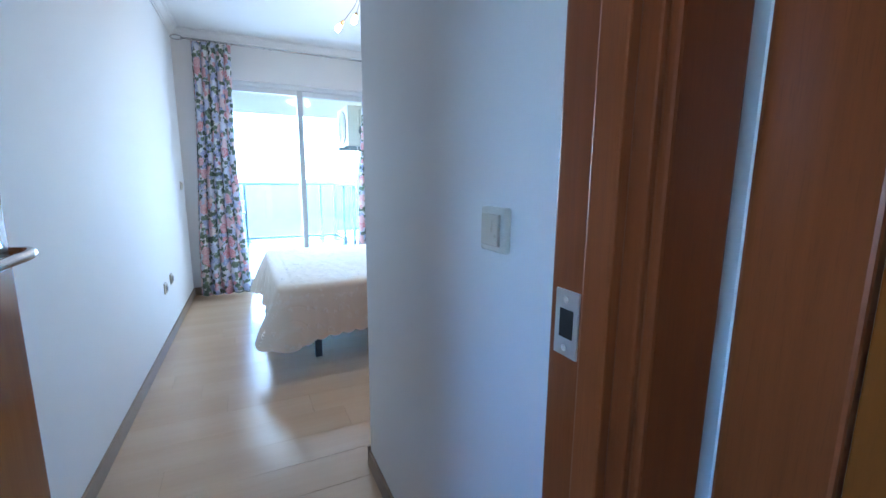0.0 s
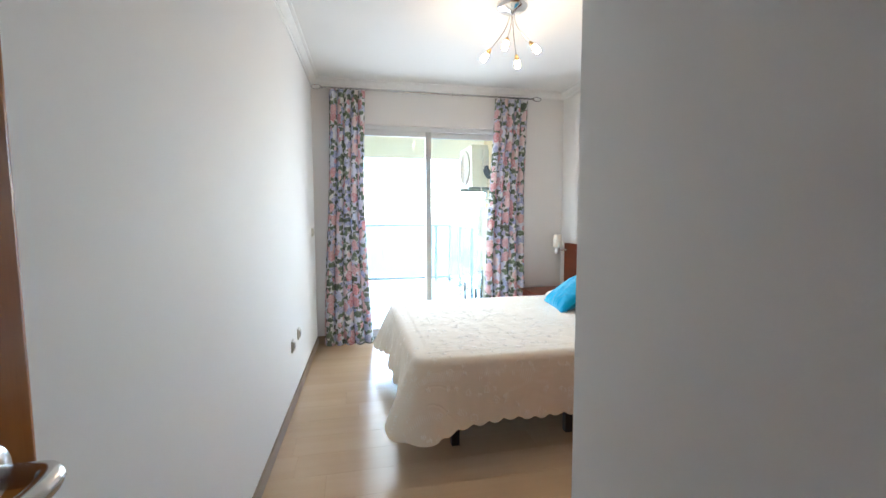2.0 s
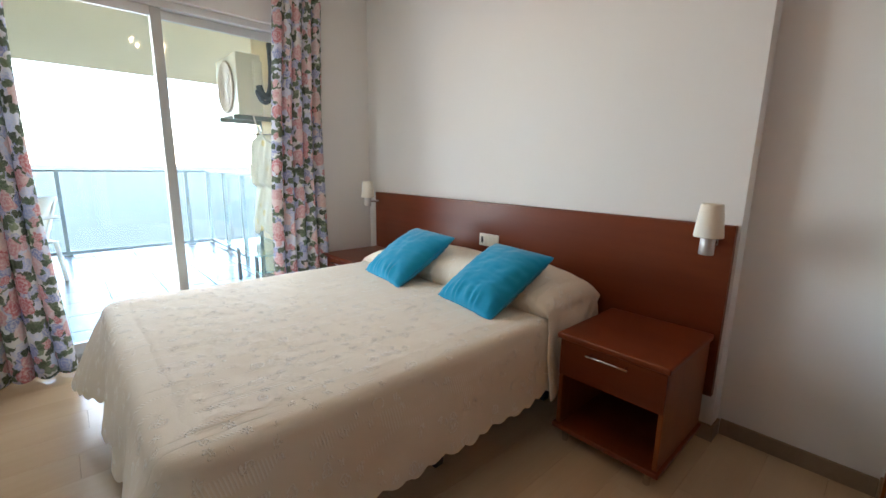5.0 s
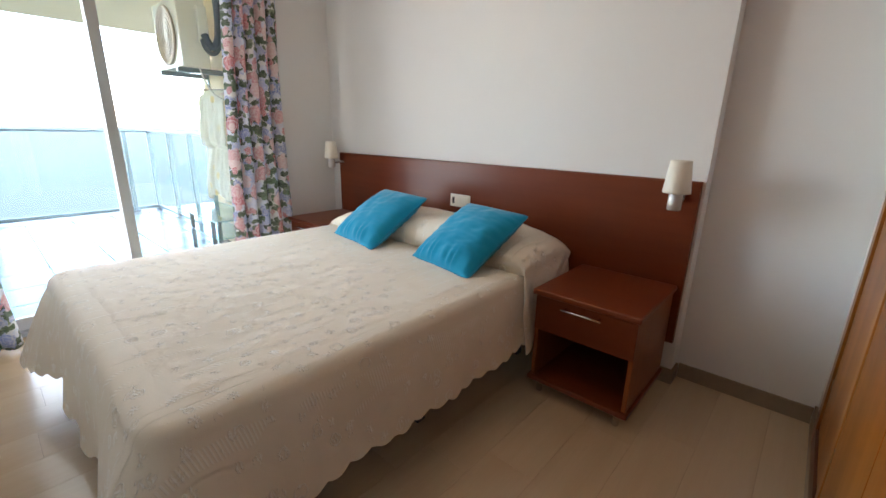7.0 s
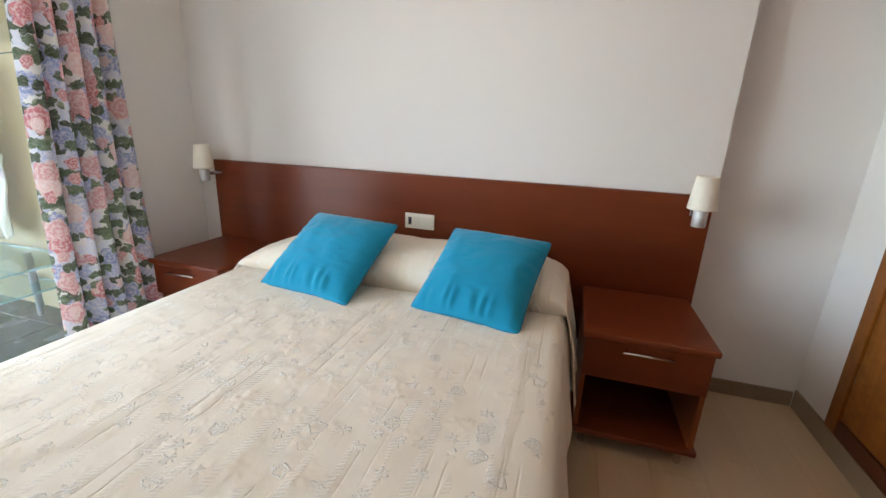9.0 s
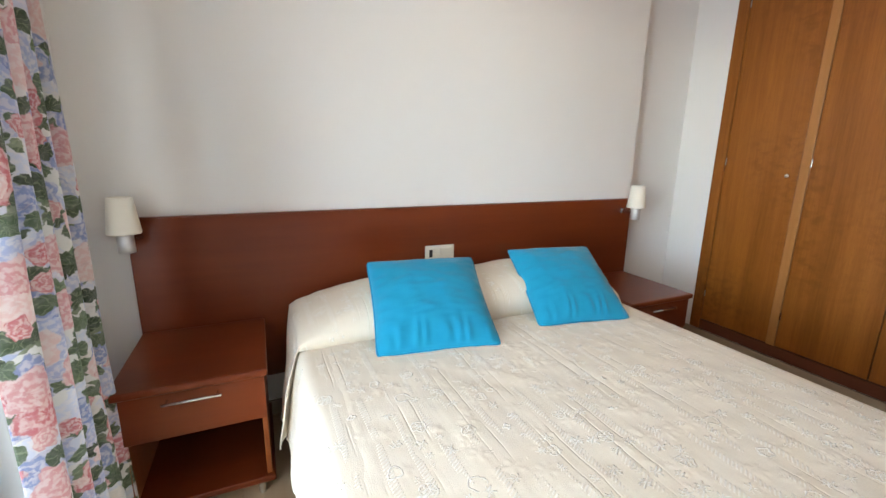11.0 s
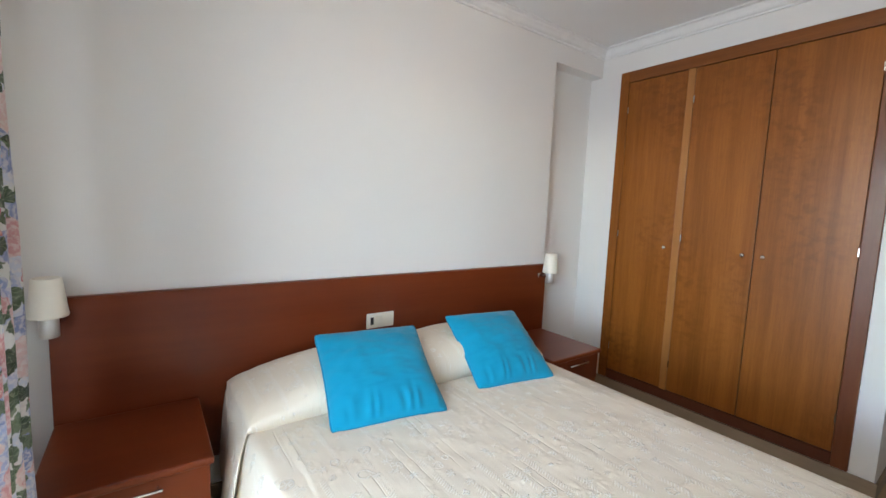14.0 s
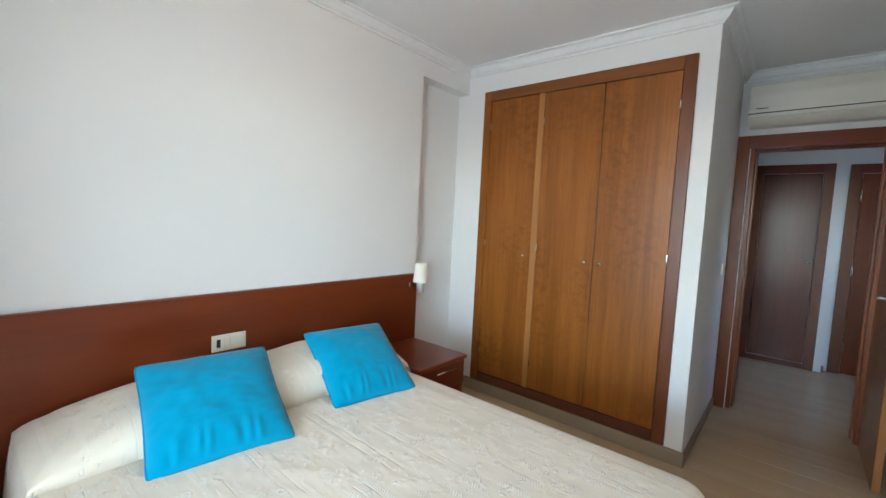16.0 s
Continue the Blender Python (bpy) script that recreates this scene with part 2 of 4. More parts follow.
def bedspread_cloth(name):
    """Cream jacquard with raised sprigs and lines of stitching."""
    g = Graph(name)
    v = g.coords()
    warp = g.node("ShaderNodeTexNoise", Scale=55.0, Detail=2.0)
    g.put(warp.inputs["Vector"], v)
    amt = g.node("ShaderNodeVectorMath", {"operation": "SCALE"}, Scale=0.022)
    g.put(amt.inputs[0], warp.outputs["Color"])
    add = g.node("ShaderNodeVectorMath", {"operation": "ADD"})
    g.put(add.inputs[0], v)
    g.put(add.inputs[1], amt.outputs[0])
    vor = g.node("ShaderNodeTexVoronoi", Scale=19.0, Randomness=0.9)
    g.put(vor.inputs["Vector"], add.outputs[0])
    d = g.node("ShaderNodeVectorMath", {"operation": "SUBTRACT"})
    g.put(d.inputs[0], add.outputs[0])
    g.put(d.inputs[1], vor.outputs["Position"])
    xyz = g.node("ShaderNodeSeparateXYZ")
    g.put(xyz.inputs[0], d.outputs[0])
    ang = g.math("ARCTAN2", xyz.outputs[1], xyz.outputs[0])
    rnd = g.node("ShaderNodeSeparateColor")
    g.put(rnd.inputs[0], vor.outputs["Color"])
    star = g.math("MULTIPLY_ADD", g.math("SINE", g.math("MULTIPLY", ang, 6.0)), 0.13, 0.22)
    sprig = g.math("MULTIPLY", g.step(g.math("SUBTRACT", star, vor.outputs["Distance"]), 0.0, 0.06), g.step(rnd.outputs[0], 0.22, 0.27))
    ring = g.math("SUBTRACT", 1.0, g.step(g.math("ABSOLUTE", g.math("SUBTRACT", vor.outputs["Distance"], 0.38)), 0.0, 0.05))
    ring = g.math("MULTIPLY", ring, g.step(rnd.outputs[1], 0.80, 0.85))
    own = g.node("ShaderNodeSeparateXYZ")
    g.put(own.inputs[0], v)
    wob = g.math("MULTIPLY", g.noise(v, 6.0, 2), 0.012)
    d_band = g.math("MULTIPLY", g.math("ABSOLUTE", g.math("SUBTRACT", g.math("FRACT", g.math("DIVIDE", g.math("ADD", own.outputs[1], wob), 0.148)), 0.5)), 0.148)
    seam = g.math("SUBTRACT", 1.0, g.step(g.math("ABSOLUTE", g.math("SUBTRACT", d_band, 0.018)), 0.0, 0.004))
    slant = g.math("ADD", own.outputs[0], g.math("MULTIPLY", own.outputs[1], 0.55))
    ribs = g.step(g.math("SINE", g.math("MULTIPLY", slant, 640.0)), -0.3, 0.7)
    d_rib = g.math("MULTIPLY", g.math("ABSOLUTE", g.math("SUBTRACT", g.math("FRACT", g.math("DIVIDE", g.math("ADD", own.outputs[1], wob), 0.074)), 0.5)), 0.074)
    patch = g.step(g.noise(g.coords((7.0, 22.0, 10.0)), 1.0, 2), 0.46, 0.54)
    chain = g.math("MULTIPLY", g.math("MULTIPLY", g.step(d_rib, 0.008, 0.011, 1.0, 0.0), patch), ribs)
    leafy = g.math("MULTIPLY", sprig, g.math("MULTIPLY_ADD", ribs, 0.5, 0.5))
    fade = g.step(g.noise(v, 3.5, 2), 0.42, 0.62)
    band = g.math("SUBTRACT", g.math("MULTIPLY", chain, 0.26), g.math("MULTIPLY", g.math("MULTIPLY", seam, 0.45), fade))
    puck = g.noise(g.coords((10.0, 75.0, 30.0)), 1.0, 3, 0.55, 0.4)
    weave = g.noise(v, 420.0, 1)
    h = g.math("ADD", g.math("MULTIPLY", leafy, 1.15), g.math("MULTIPLY", ring, 0.6))
    h = g.math("ADD", h, g.math("MULTIPLY", band, 1.0))
    h = g.math("ADD", h, g.math("MULTIPLY", puck, 0.13))
    h = g.math("ADD", h, g.math("MULTIPLY", weave, 0.12))
    tone = g.mix(g.noise(v, 5.0, 3), (0.80, 0.72, 0.595), (0.86, 0.79, 0.67))
    g.set(Base_Color=g.mix(g.math("MULTIPLY", g.math("MAXIMUM", g.math("MAXIMUM", leafy, ring), g.math("MULTIPLY", chain, 0.55)), 0.85), tone, (0.94, 0.92, 0.86)), Roughness=0.85, Specular_IOR_Level=0.15, Sheen_Weight=0.15)
    g.bump(h, 1.0, 0.0040)
    return g.mat


def velvet(name, color):
    g = Graph(name)
    v = g.coords()
    nap, fine = g.noise(v, 9.0, 4), g.noise(v, 300.0, 2)
    g.set(Base_Color=g.mix(nap, [c * 0.82 for c in color], color), Roughness=0.9, Specular_IOR_Level=0.1, Sheen_Weight=0.35, Sheen_Roughness=0.4)
    g.bump(fine, 0.12, 0.001)
    return g.mat


def glass(name, tint=(1, 1, 1), ior=1.45):
    g = Graph(name)
    tr = g.node("ShaderNodeBsdfTransparent")
    g.put(tr.inputs["Color"], tint)
    gl = g.node("ShaderNodeBsdfGlossy", Roughness=0.01)
    lw = g.node("ShaderNodeLayerWeight", Blend=0.5)
    f0 = ((ior - 1) / (ior + 1)) ** 2
    mx = g.node("ShaderNodeMixShader")
    g.put(mx.inputs[0], g.math("MULTIPLY_ADD", g.math("POWER", lw.outputs["Facing"], 5.0), 0.7, f0))
    g.put(mx.inputs[1], tr.outputs[0])
    g.put(mx.inputs[2], gl.outputs[0])
    g.put(g.out.inputs["Surface"], mx.outputs[0])
    return g.mat


def glow(name, color, strength):
    g = Graph(name)
    return g.set(Base_Color=(0.9, 0.88, 0.82), Emission_Color=color, Emission_Strength=strength).mat


def sea_water(name):
    g = Graph(name)
    v = g.coords()
    swell, chop = g.noise(g.coords((0.006, 0.05, 1)), 1.0, 4), g.noise(g.coords((0.05, 0.2, 1)), 1.0, 3)
    xyz = g.node("ShaderNodeSeparateXYZ")
    g.put(xyz.inputs[0], v)
    shoal = g.step(xyz.outputs[1], 20.0, 260.0)
    tone = g.mix(shoal, (0.0240, 0.0280, 0.0245), (0.0190, 0.0222, 0.0203))
    tone = g.mix(g.math("MULTIPLY", g.step(swell, 0.52, 0.66), 0.6), tone, (0.032, 0.0352, 0.0335))
    g.set(Base_Color=tone, Roughness=0.6, Specular_IOR_Level=0.10)
    g.bump(g.math("ADD", swell, g.math("MULTIPLY", chop, 0.3)), 0.2, 0.5)
    return g.mat


def towel_print(name):
    g = Graph(name)
    v = g.coords()
    vor = g.node("ShaderNodeTexVoronoi", Scale=9.0)
    g.put(vor.inputs["Vector"], v)
    spot = g.step(vor.outputs["Distance"], 0.30, 0.36, 1.0, 0.0)
    pick = g.node("ShaderNodeSeparateColor")
    g.put(pick.inputs[0], vor.outputs["Color"])
    tone = g.mix(g.step(pick.outputs[0], 0.5, 0.55), (0.80, 0.62, 0.22), (0.62, 0.48, 0.52))
    some = g.math("MULTIPLY", g.math("MULTIPLY", spot, g.step(pick.outputs[1], 0.55, 0.6)), 0.7)
    g.set(Base_Color=g.mix(some, (0.80, 0.77, 0.66), tone), Roughness=0.9)
    g.bump(g.noise(v, 250.0, 2), 0.2, 0.001)
    return g.mat


WHITE = wall_paint("white wall paint", (0.80, 0.79, 0.77))
CEILING = wall_paint("white ceiling paint", (0.82, 0.82, 0.81))
PLASTER = plain("white plaster moulding", (0.80, 0.80, 0.79), 0.6)
CHERRY = wood("cherry veneer, level grain", (0.128, 0.0235, 0.0062), (0.205, 0.0425, 0.0112), "y", 0.30, 0.06, relief=0.0, pore=0.03, streaky=0.5)
CHERRY_X = wood("cherry veneer, grain to the wall", (0.128, 0.0240, 0.0062), (0.205, 0.0430, 0.0112), "x", 0.30, 0.06, relief=0.0, pore=0.03, streaky=0.5)
CHERRY_Z = wood("cherry veneer, upright grain", (0.160, 0.040, 0.010), (0.275, 0.078, 0.019), "z", 0.34, 0.2)
HONEY = wood("honey coloured door veneer", (0.175, 0.050, 0.006), (0.345, 0.118, 0.018), "z", 0.33, 0.1, 2.4, pore=0.25, mottle=0.5)
HONEY_X = wood("honey coloured veneer, level grain", (0.140, 0.042, 0.008), (0.260, 0.088, 0.018), "x", 0.40, 0.15)
HONEY_PALE = wood("pale honey coloured moulding", (0.31, 0.125, 0.032), (0.42, 0.185, 0.054), "z", 0.36, 0.2)
LEAF = wood("brown door veneer", (0.195, 0.060, 0.010), (0.265, 0.090, 0.016), "z", 0.19, 0.0, 0.8, 0.0, 0.14)
DARK_LEAF = wood("dark red door veneer", (0.095, 0.021, 0.008), (0.165, 0.042, 0.015), "z", 0.24, 0.0, 0.9)
RED_CASING = wood("dark red casing wood", (0.105, 0.028, 0.009), (0.170, 0.050, 0.016), "z", 0.34, 0.25)
DARK_PLINTH = wood("dark red plinth wood", (0.070, 0.018, 0.007), (0.115, 0.031, 0.012), "x", 0.4, 0.1)
LAMINATE = wood("pale laminate", (0.51, 0.362, 0.218), (0.62, 0.463, 0.303), "x", 0.24, 0.6, 0.7, 0.02, 0.07, 0.5)
SKIRT = wood("taupe skirting wood", (0.235, 0.170, 0.112), (0.315, 0.235, 0.162), "x", 0.45, 0.1)
GAP = plain("dark gap", (0.03, 0.025, 0.02), 0.9, bump=0)
CHROME = plain("brushed steel", (0.62, 0.62, 0.62), 0.22, 1.0, 0.08, 30, 0.02)
STEEL = plain("dull steel", (0.66, 0.66, 0.65), 0.5, 0.75, 0.08, 60, 0.02)
MIRROR_CHROME = plain("polished chrome", (0.75, 0.75, 0.76), 0.07, 1.0, 0.03, 30, 0)
# the door's white aluminium twice: stiles and sill darkened in colour as backlit
ALU_SHADED = plain("white lacquered aluminium, backlit shade in its colour", (0.46, 0.48, 0.48), 0.35, 0.0, 0.03)
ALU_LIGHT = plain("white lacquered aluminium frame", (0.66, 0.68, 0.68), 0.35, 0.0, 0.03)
ALU_GREY = plain("grey green aluminium", (0.22, 0.27, 0.275), 0.4, 0.1, 0.05)
SWITCH_FRAME = plain("aged cream plastic", (0.64, 0.61, 0.52), 0.3, 0.0, 0.03, 20, 0.02)
ROCKER = plain("cream switch plastic", (0.52, 0.47, 0.36), 0.3, 0.0, 0.03, 20, 0.02)
PLASTIC = plain("cream white plastic", (0.76, 0.73, 0.63), 0.35, 0.0, 0.03, 20, 0.02)
BLACK = plain("black lacquered metal", (0.02, 0.02, 0.023), 0.4, 0, 0.1)
DARK_PLASTIC = plain("dark grey foam", (0.09, 0.11, 0.13), 0.7)
SPREAD = bedspread_cloth("cream jacquard")
SHEET = plain("white cotton sheet", (0.78, 0.76, 0.72), 0.85)
TURQUOISE = velvet("turquoise velvet", (0.012, 0.30, 0.50))
PIPING = plain("turquoise piping", (0.010, 0.23, 0.40), 0.8)
FLORAL = floral("floral printed cotton")
SHADE_GLASS = plain("cream opal glass", (0.80, 0.76, 0.66), 0.4, 0, 0.02, 10, 0)
BULB = glow("lit opal glass", (1.0, 0.70, 0.40), 3.6)
AMBER = plain("amber glass neck", (0.62, 0.40, 0.18), 0.2, 0, 0.1)
PANE = glass("window glass", (0.97, 0.985, 0.98))
RAIL_PANE = glass("blue tinted glass", (0.92, 0.965, 0.965), 1.2)
TABLE_GLASS = glass("green edged glass", (0.84, 0.93, 0.90), 2.6)
TILE = plain("cream terrace tile", (0.20, 0.188, 0.168), 0.25, 0, 0.05, 6, 0.03)
GROUT = plain("grey grout", (0.065, 0.06, 0.055), 0.9)
BEIGE = wall_paint("beige terrace render", (0.80, 0.66, 0.44))
SOFFIT = wall_paint("cream terrace ceiling paint", (0.95, 0.81, 0.55))
SEA = sea_water("sea water")
TOWEL = towel_print("printed cotton cloth")
CHAIR_PLASTIC = plain("white moulded plastic", (0.74, 0.74, 0.72), 0.4, 0, 0.03)


# ---- mesh helpers ----
def mesh_of(bm, name, material, smooth=False):
    me = bpy.data.meshes.new(name)
    bmesh.ops.recalc_face_normals(bm, faces=bm.faces)
    bm.to_mesh(me)
    bm.free()
    me.materials.append(material)
    if smooth:
        me.polygons.foreach_set("use_smooth", [True] * len(me.polygons))
    return me


def part(name, bm, material, parent=None, label="", smooth=False):
    ob = new(name, mesh_of(bm, name, material, smooth))
    ob.parent = parent
    return tagged(ob, label)


def thing(name, x, y, z, label, category, group="", rz=0.0):
    ob = new(name)
    ob.empty_display_size = 0.05
    ob.matrix_basis = pose(x, y, z, 0, 0, rz)
    return tagged(ob, label, category, group)


def structure(name, bm, material, label="", category=""):
    ob = part(name, bm, material)
    return tagged(ob, label, category or name.split("_")[0], "", "structure")


def add_box(bm, x0, x1, y0, y1, z0, z1, bevel=0.0, segments=2):
    m = Matrix.Translation(((x0 + x1) / 2, (y0 + y1) / 2, (z0 + z1) / 2)) @ Matrix.Diagonal((x1 - x0, y1 - y0, z1 - z0, 1))
    made = bmesh.ops.create_cube(bm, size=1.0, matrix=m)["verts"]
    if bevel:
        edges = list({e for v in made for e in v.link_edges})
        bmesh.ops.bevel(bm, geom=edges, offset=bevel, segments=segments, affect="EDGES", profile=0.6)
    return bm


def box(*dims, bevel=0.0, segments=2):
    return add_box(bmesh.new(), *dims, bevel=bevel, segments=segments)


def lathe(profile, n=24, axis="z"):
    """A turned shape from (radius, height) pairs."""
    bm = bmesh.new()
    rings = []
    for r, h in profile:
        ring = []
        for k in range(n):
            a = 2 * math.pi * k / n
            p = (r * math.cos(a), r * math.sin(a), h)
            p = {"z": p, "x": (p[2], p[0], p[1]), "y": (p[0], p[2], p[1])}[axis]
            ring.append(bm.verts.new(p))
        rings.append(ring)
    for a, b in zip(rings, rings[1:]):
        for k in range(n):
            bm.faces.new((a[k], a[(k + 1) % n], b[(k + 1) % n], b[k]))
    bm.faces.new(rings[0])
    bm.faces.new(rings[-1])
    return bm


def tube(points, radius, n=10, flat=1.0):
    """A round bar that follows points."""
    bm = bmesh.new()
    pts = [Vector(p) for p in points]
    rings = []
    side = None
    for i, p in enumerate(pts):
        ahead = (pts[min(i + 1, len(pts) - 1)] - pts[max(i - 1, 0)]).normalized()
        if side is None:
            side = ahead.cross((0, 0, 1) if abs(ahead.z) < 0.9 else (1, 0, 0)).normalized()
        side = (side - ahead * side.dot(ahead)).normalized()
        up = ahead.cross(side)
        rings.append([bm.verts.new(p + radius * (math.cos(2 * math.pi * k / n) * side + flat * math.sin(2 * math.pi * k / n) * up)) for k in range(n)])
    for a, b in zip(rings, rings[1:]):
        for k in range(n):
            bm.faces.new((a[k], a[(k + 1) % n], b[(k + 1) % n], b[k]))
    bm.faces.new(rings[0])
    bm.faces.new(rings[-1])
    return bm


def bezier(a, b, c, d, n=12):
    a, b, c, d = Vector(a), Vector(b), Vector(c), Vector(d)
    return [(1 - t) ** 3 * a + 3 * (1 - t) ** 2 * t * b + 3 * (1 - t) * t * t * c + t ** 3 * d for t in (k / n for k in range(n + 1))]


def grid_mesh(fn, nu, nv, closed_u=False):
    """A sheet of nu x nv cells whose points are fn(u, v), u and v from 0 to 1."""
    bm = bmesh.new()
    rows = [[bm.verts.new(fn(i / nu, j / nv)) for i in range(nu + (0 if closed_u else 1))] for j in range(nv + 1)]
    uv = bm.loops.layers.uv.new("UVMap")
    count = len(rows[0])
    for j in range(nv):
        for i in range(nu):
            k = (i + 1) % count
            face = bm.faces.new((rows[j][i], rows[j][k], rows[j + 1][k], rows[j + 1][i]))
            for loop, (a, b) in zip(face.loops, ((i, j), (i + 1, j), (i + 1, j + 1), (i, j + 1))):
                loop[uv].uv = (a / nu, b / nv)
    return bm


def moulding(bm, start, end, inward, profile, mitre=(0, 0)):
    """A straight run of a profile of (outwards, up) pairs along a wall; mitre 1 cuts an end back, -1 runs it out round a corner."""
    start, end, inward = Vector(start), Vector(end), Vector(inward)
    along = (end - start).normalized()
    rings = [[bm.verts.new(p + inward * o + along * (m * o) + Vector((0, 0, u))) for o, u in profile] for p, m in ((start, mitre[0]), (end, -mitre[1]))]
    n = len(profile)
    for k in range(n):
        bm.faces.new((rings[0][k], rings[0][(k + 1) % n], rings[1][(k + 1) % n], rings[1][k]))
    bm.faces.new(rings[0])
    bm.faces.new(rings[1])


# ---- walls, ceiling, floors ----
def left_x(y):
    return XL - LEAN * (YW - y)


def skew(bm):
    """Shifts what was built along x = XL onto the left wall, which is not square to the room."""
    for v in bm.verts:
        v.co.x += left_x(v.co.y) - XL
    return bm


structure("wall_left", skew(box(XL - 0.12, XL, YDO, YWO, -0.05, CEIL + 0.02)), WHITE, "smooth white painted bedroom wall", "wall")

bm = bmesh.new()
for d in ((XL - 0.02, WX0, YW, YWO, -0.05, CEIL + 0.02), (WX1, XN + 0.1, YW, YWO, -0.05, CEIL + 0.02), (WX0, WX1, YW, YWO, WZ, CEIL + 0.02)):
    add_box(bm, *d)
structure("wall_window", bm, WHITE, "white wall round the balcony door", "wall")

bm = bmesh.new()
add_box(bm, XR, XN + 0.1, 2.55, YW, -0.05, CEIL + 0.02)
add_box(bm, XN, XN + 0.1, 1.38, 2.55, -0.05, CEIL + 0.02)
add_box(bm, XR, XN, YC - 0.02, 2.55, 2.378, CEIL + 0.02)
structure("wall_headboard", bm, WHITE, "white wall behind the bed with a shallow recess", "wall")

structure("wall_corridor", box(XP, 0.80, YD, 1.42, -0.05, CEIL + 0.02), WHITE, "white wall along the short entrance corridor", "wall")
structure("wall_wardrobe_end", box(XP, 0.83, 1.42, YC, -0.05, CEIL + 0.02), WHITE, "white end wall beside the built-in wardrobe", "wall")
structure("wall_wardrobe_head", box(0.83, 2.246, 1.95, YC, 2.36, CEIL + 0.02), WHITE, "white wall above the built-in wardrobe", "wall")
structure("wall_wardrobe_foot", box(0.83, 2.246, 1.95, YC, -0.05, 0.095), WHITE, "white strip of wall under the built-in wardrobe", "wall")
structure("wall_wardrobe_side", box(2.246, XN, 1.42, YC, -0.05, CEIL + 0.02), WHITE, "white wall between wardrobe and recess", "wall")
structure("wall_wardrobe_back", box(0.83, 2.246, 1.40, 1.43, -0.05, CEIL + 0.02), WHITE, "plain wall behind the wardrobe", "wall")

bm = bmesh.new()
add_box(bm, left_x(YD) - 0.12, DX0 - 0.03, YDO, YD, -0.05, CEIL + 0.02)
add_box(bm, DX1 + 0.03, 0.88, YDO, YD, -0.05, CEIL + 0.02)
add_box(bm, DX0 - 0.03, DX1 + 0.03, YDO, YD, DZ + 0.03, CEIL + 0.02)
structure("wall_door", bm, WHITE, "white wall round the bedroom door", "wall")

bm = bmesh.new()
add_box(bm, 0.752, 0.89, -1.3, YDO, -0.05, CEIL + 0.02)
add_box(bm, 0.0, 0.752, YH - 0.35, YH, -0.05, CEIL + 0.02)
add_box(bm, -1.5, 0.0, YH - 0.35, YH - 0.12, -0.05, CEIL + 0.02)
# unseen end wall has a gap added to let sky light in
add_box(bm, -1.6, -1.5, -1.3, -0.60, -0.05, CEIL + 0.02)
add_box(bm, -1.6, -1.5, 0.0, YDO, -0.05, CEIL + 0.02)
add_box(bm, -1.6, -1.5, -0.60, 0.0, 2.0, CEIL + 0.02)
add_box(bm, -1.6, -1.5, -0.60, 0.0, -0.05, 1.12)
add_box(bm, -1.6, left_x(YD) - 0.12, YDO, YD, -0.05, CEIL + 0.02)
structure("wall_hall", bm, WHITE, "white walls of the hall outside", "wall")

structure("ceiling", box(-1.6, XN + 0.1, -1.3, YWO, CEIL, CEIL + 0.12), CEILING, "flat white painted ceiling", "ceiling")

CORNICE = [(-0.01, 0.0), (0.012, 0.0), (0.014, 0.012), (0.022, 0.014), (0.032, 0.022), (0.042, 0.036), (0.050, 0.044), (0.052, 0.052), (0.064, 0.054), (0.075, 0.056), (0.075, 0.068), (-0.01, 0.068)]
bm = bmesh.new()
ZC = CEIL - 0.064
moulding(bm, (left_x(YD), YD, ZC), (XL, YW, ZC), (1, 0, 0), CORNICE, (1, 1))
moulding(bm, (XL, YW, ZC), (XR, YW, ZC), (0, -1, 0), CORNICE, (1, 1))
moulding(bm, (XR, YC, ZC), (XR, YW, ZC), (-1, 0, 0), CORNICE, (1, 1))
moulding(bm, (XP, YC, ZC), (XR, YC, ZC), (0, 1, 0), CORNICE, (-1, 1))
moulding(bm, (XP, YD, ZC), (XP, YC, ZC), (-1, 0, 0), CORNICE, (1, -1))
moulding(bm, (left_x(YD), YD, ZC), (XP, YD, ZC), (0, 1, 0), CORNICE, (1, 1))
structure("trim_cornice", bm, PLASTER, "white stepped plaster cornice", "cornice")

SK = 0.075
for name, d in (("left", (XL, XL + 0.012, YD + 0.02, YW, 0, SK)), ("window_a", (XL + 0.012, WX0, YW - 0.012, YW, 0, SK)), ("window_b", (WX1, XR, YW - 0.012, YW, 0, SK)),
                ("headboard", (XR - 0.012, XR, 2.538, YW - 0.012, 0, SK)), ("recess_side", (XR, XN - 0.012, 2.538, 2.55, 0, SK)),
                ("recess", (XN - 0.012, XN, YC + 0.012, 2.538, 0, SK)), ("wardrobe", (XP - 0.012, XN - 0.012, YC, YC + 0.012, 0, 0.092)),
                ("corridor", (XP - 0.012, XP, YD + 0.02, YC, 0, SK)), ("hall", (0.0, 0.02, YH, YH + 0.012, 0, SK))):
    run = box(*d, bevel=0.003)
    structure("baseboard_" + name, skew(run) if name == "left" else run, SKIRT, "taupe wood-look skirting board", "baseboard")

structure("floor", box(-1.6, XN + 0.1, -1.3, YWO, -0.12, -0.012), GAP, "pale laminate floor of long planks", "floor")
floor_ob = bpy.data.objects["floor"]

# ---- bedroom door frame and leaf ----
frame_1 = tagged(thing("door_frame_1", DX1, YD, 0, "glossy reddish cherry door frame with casings", "door frame"), kind="structure")


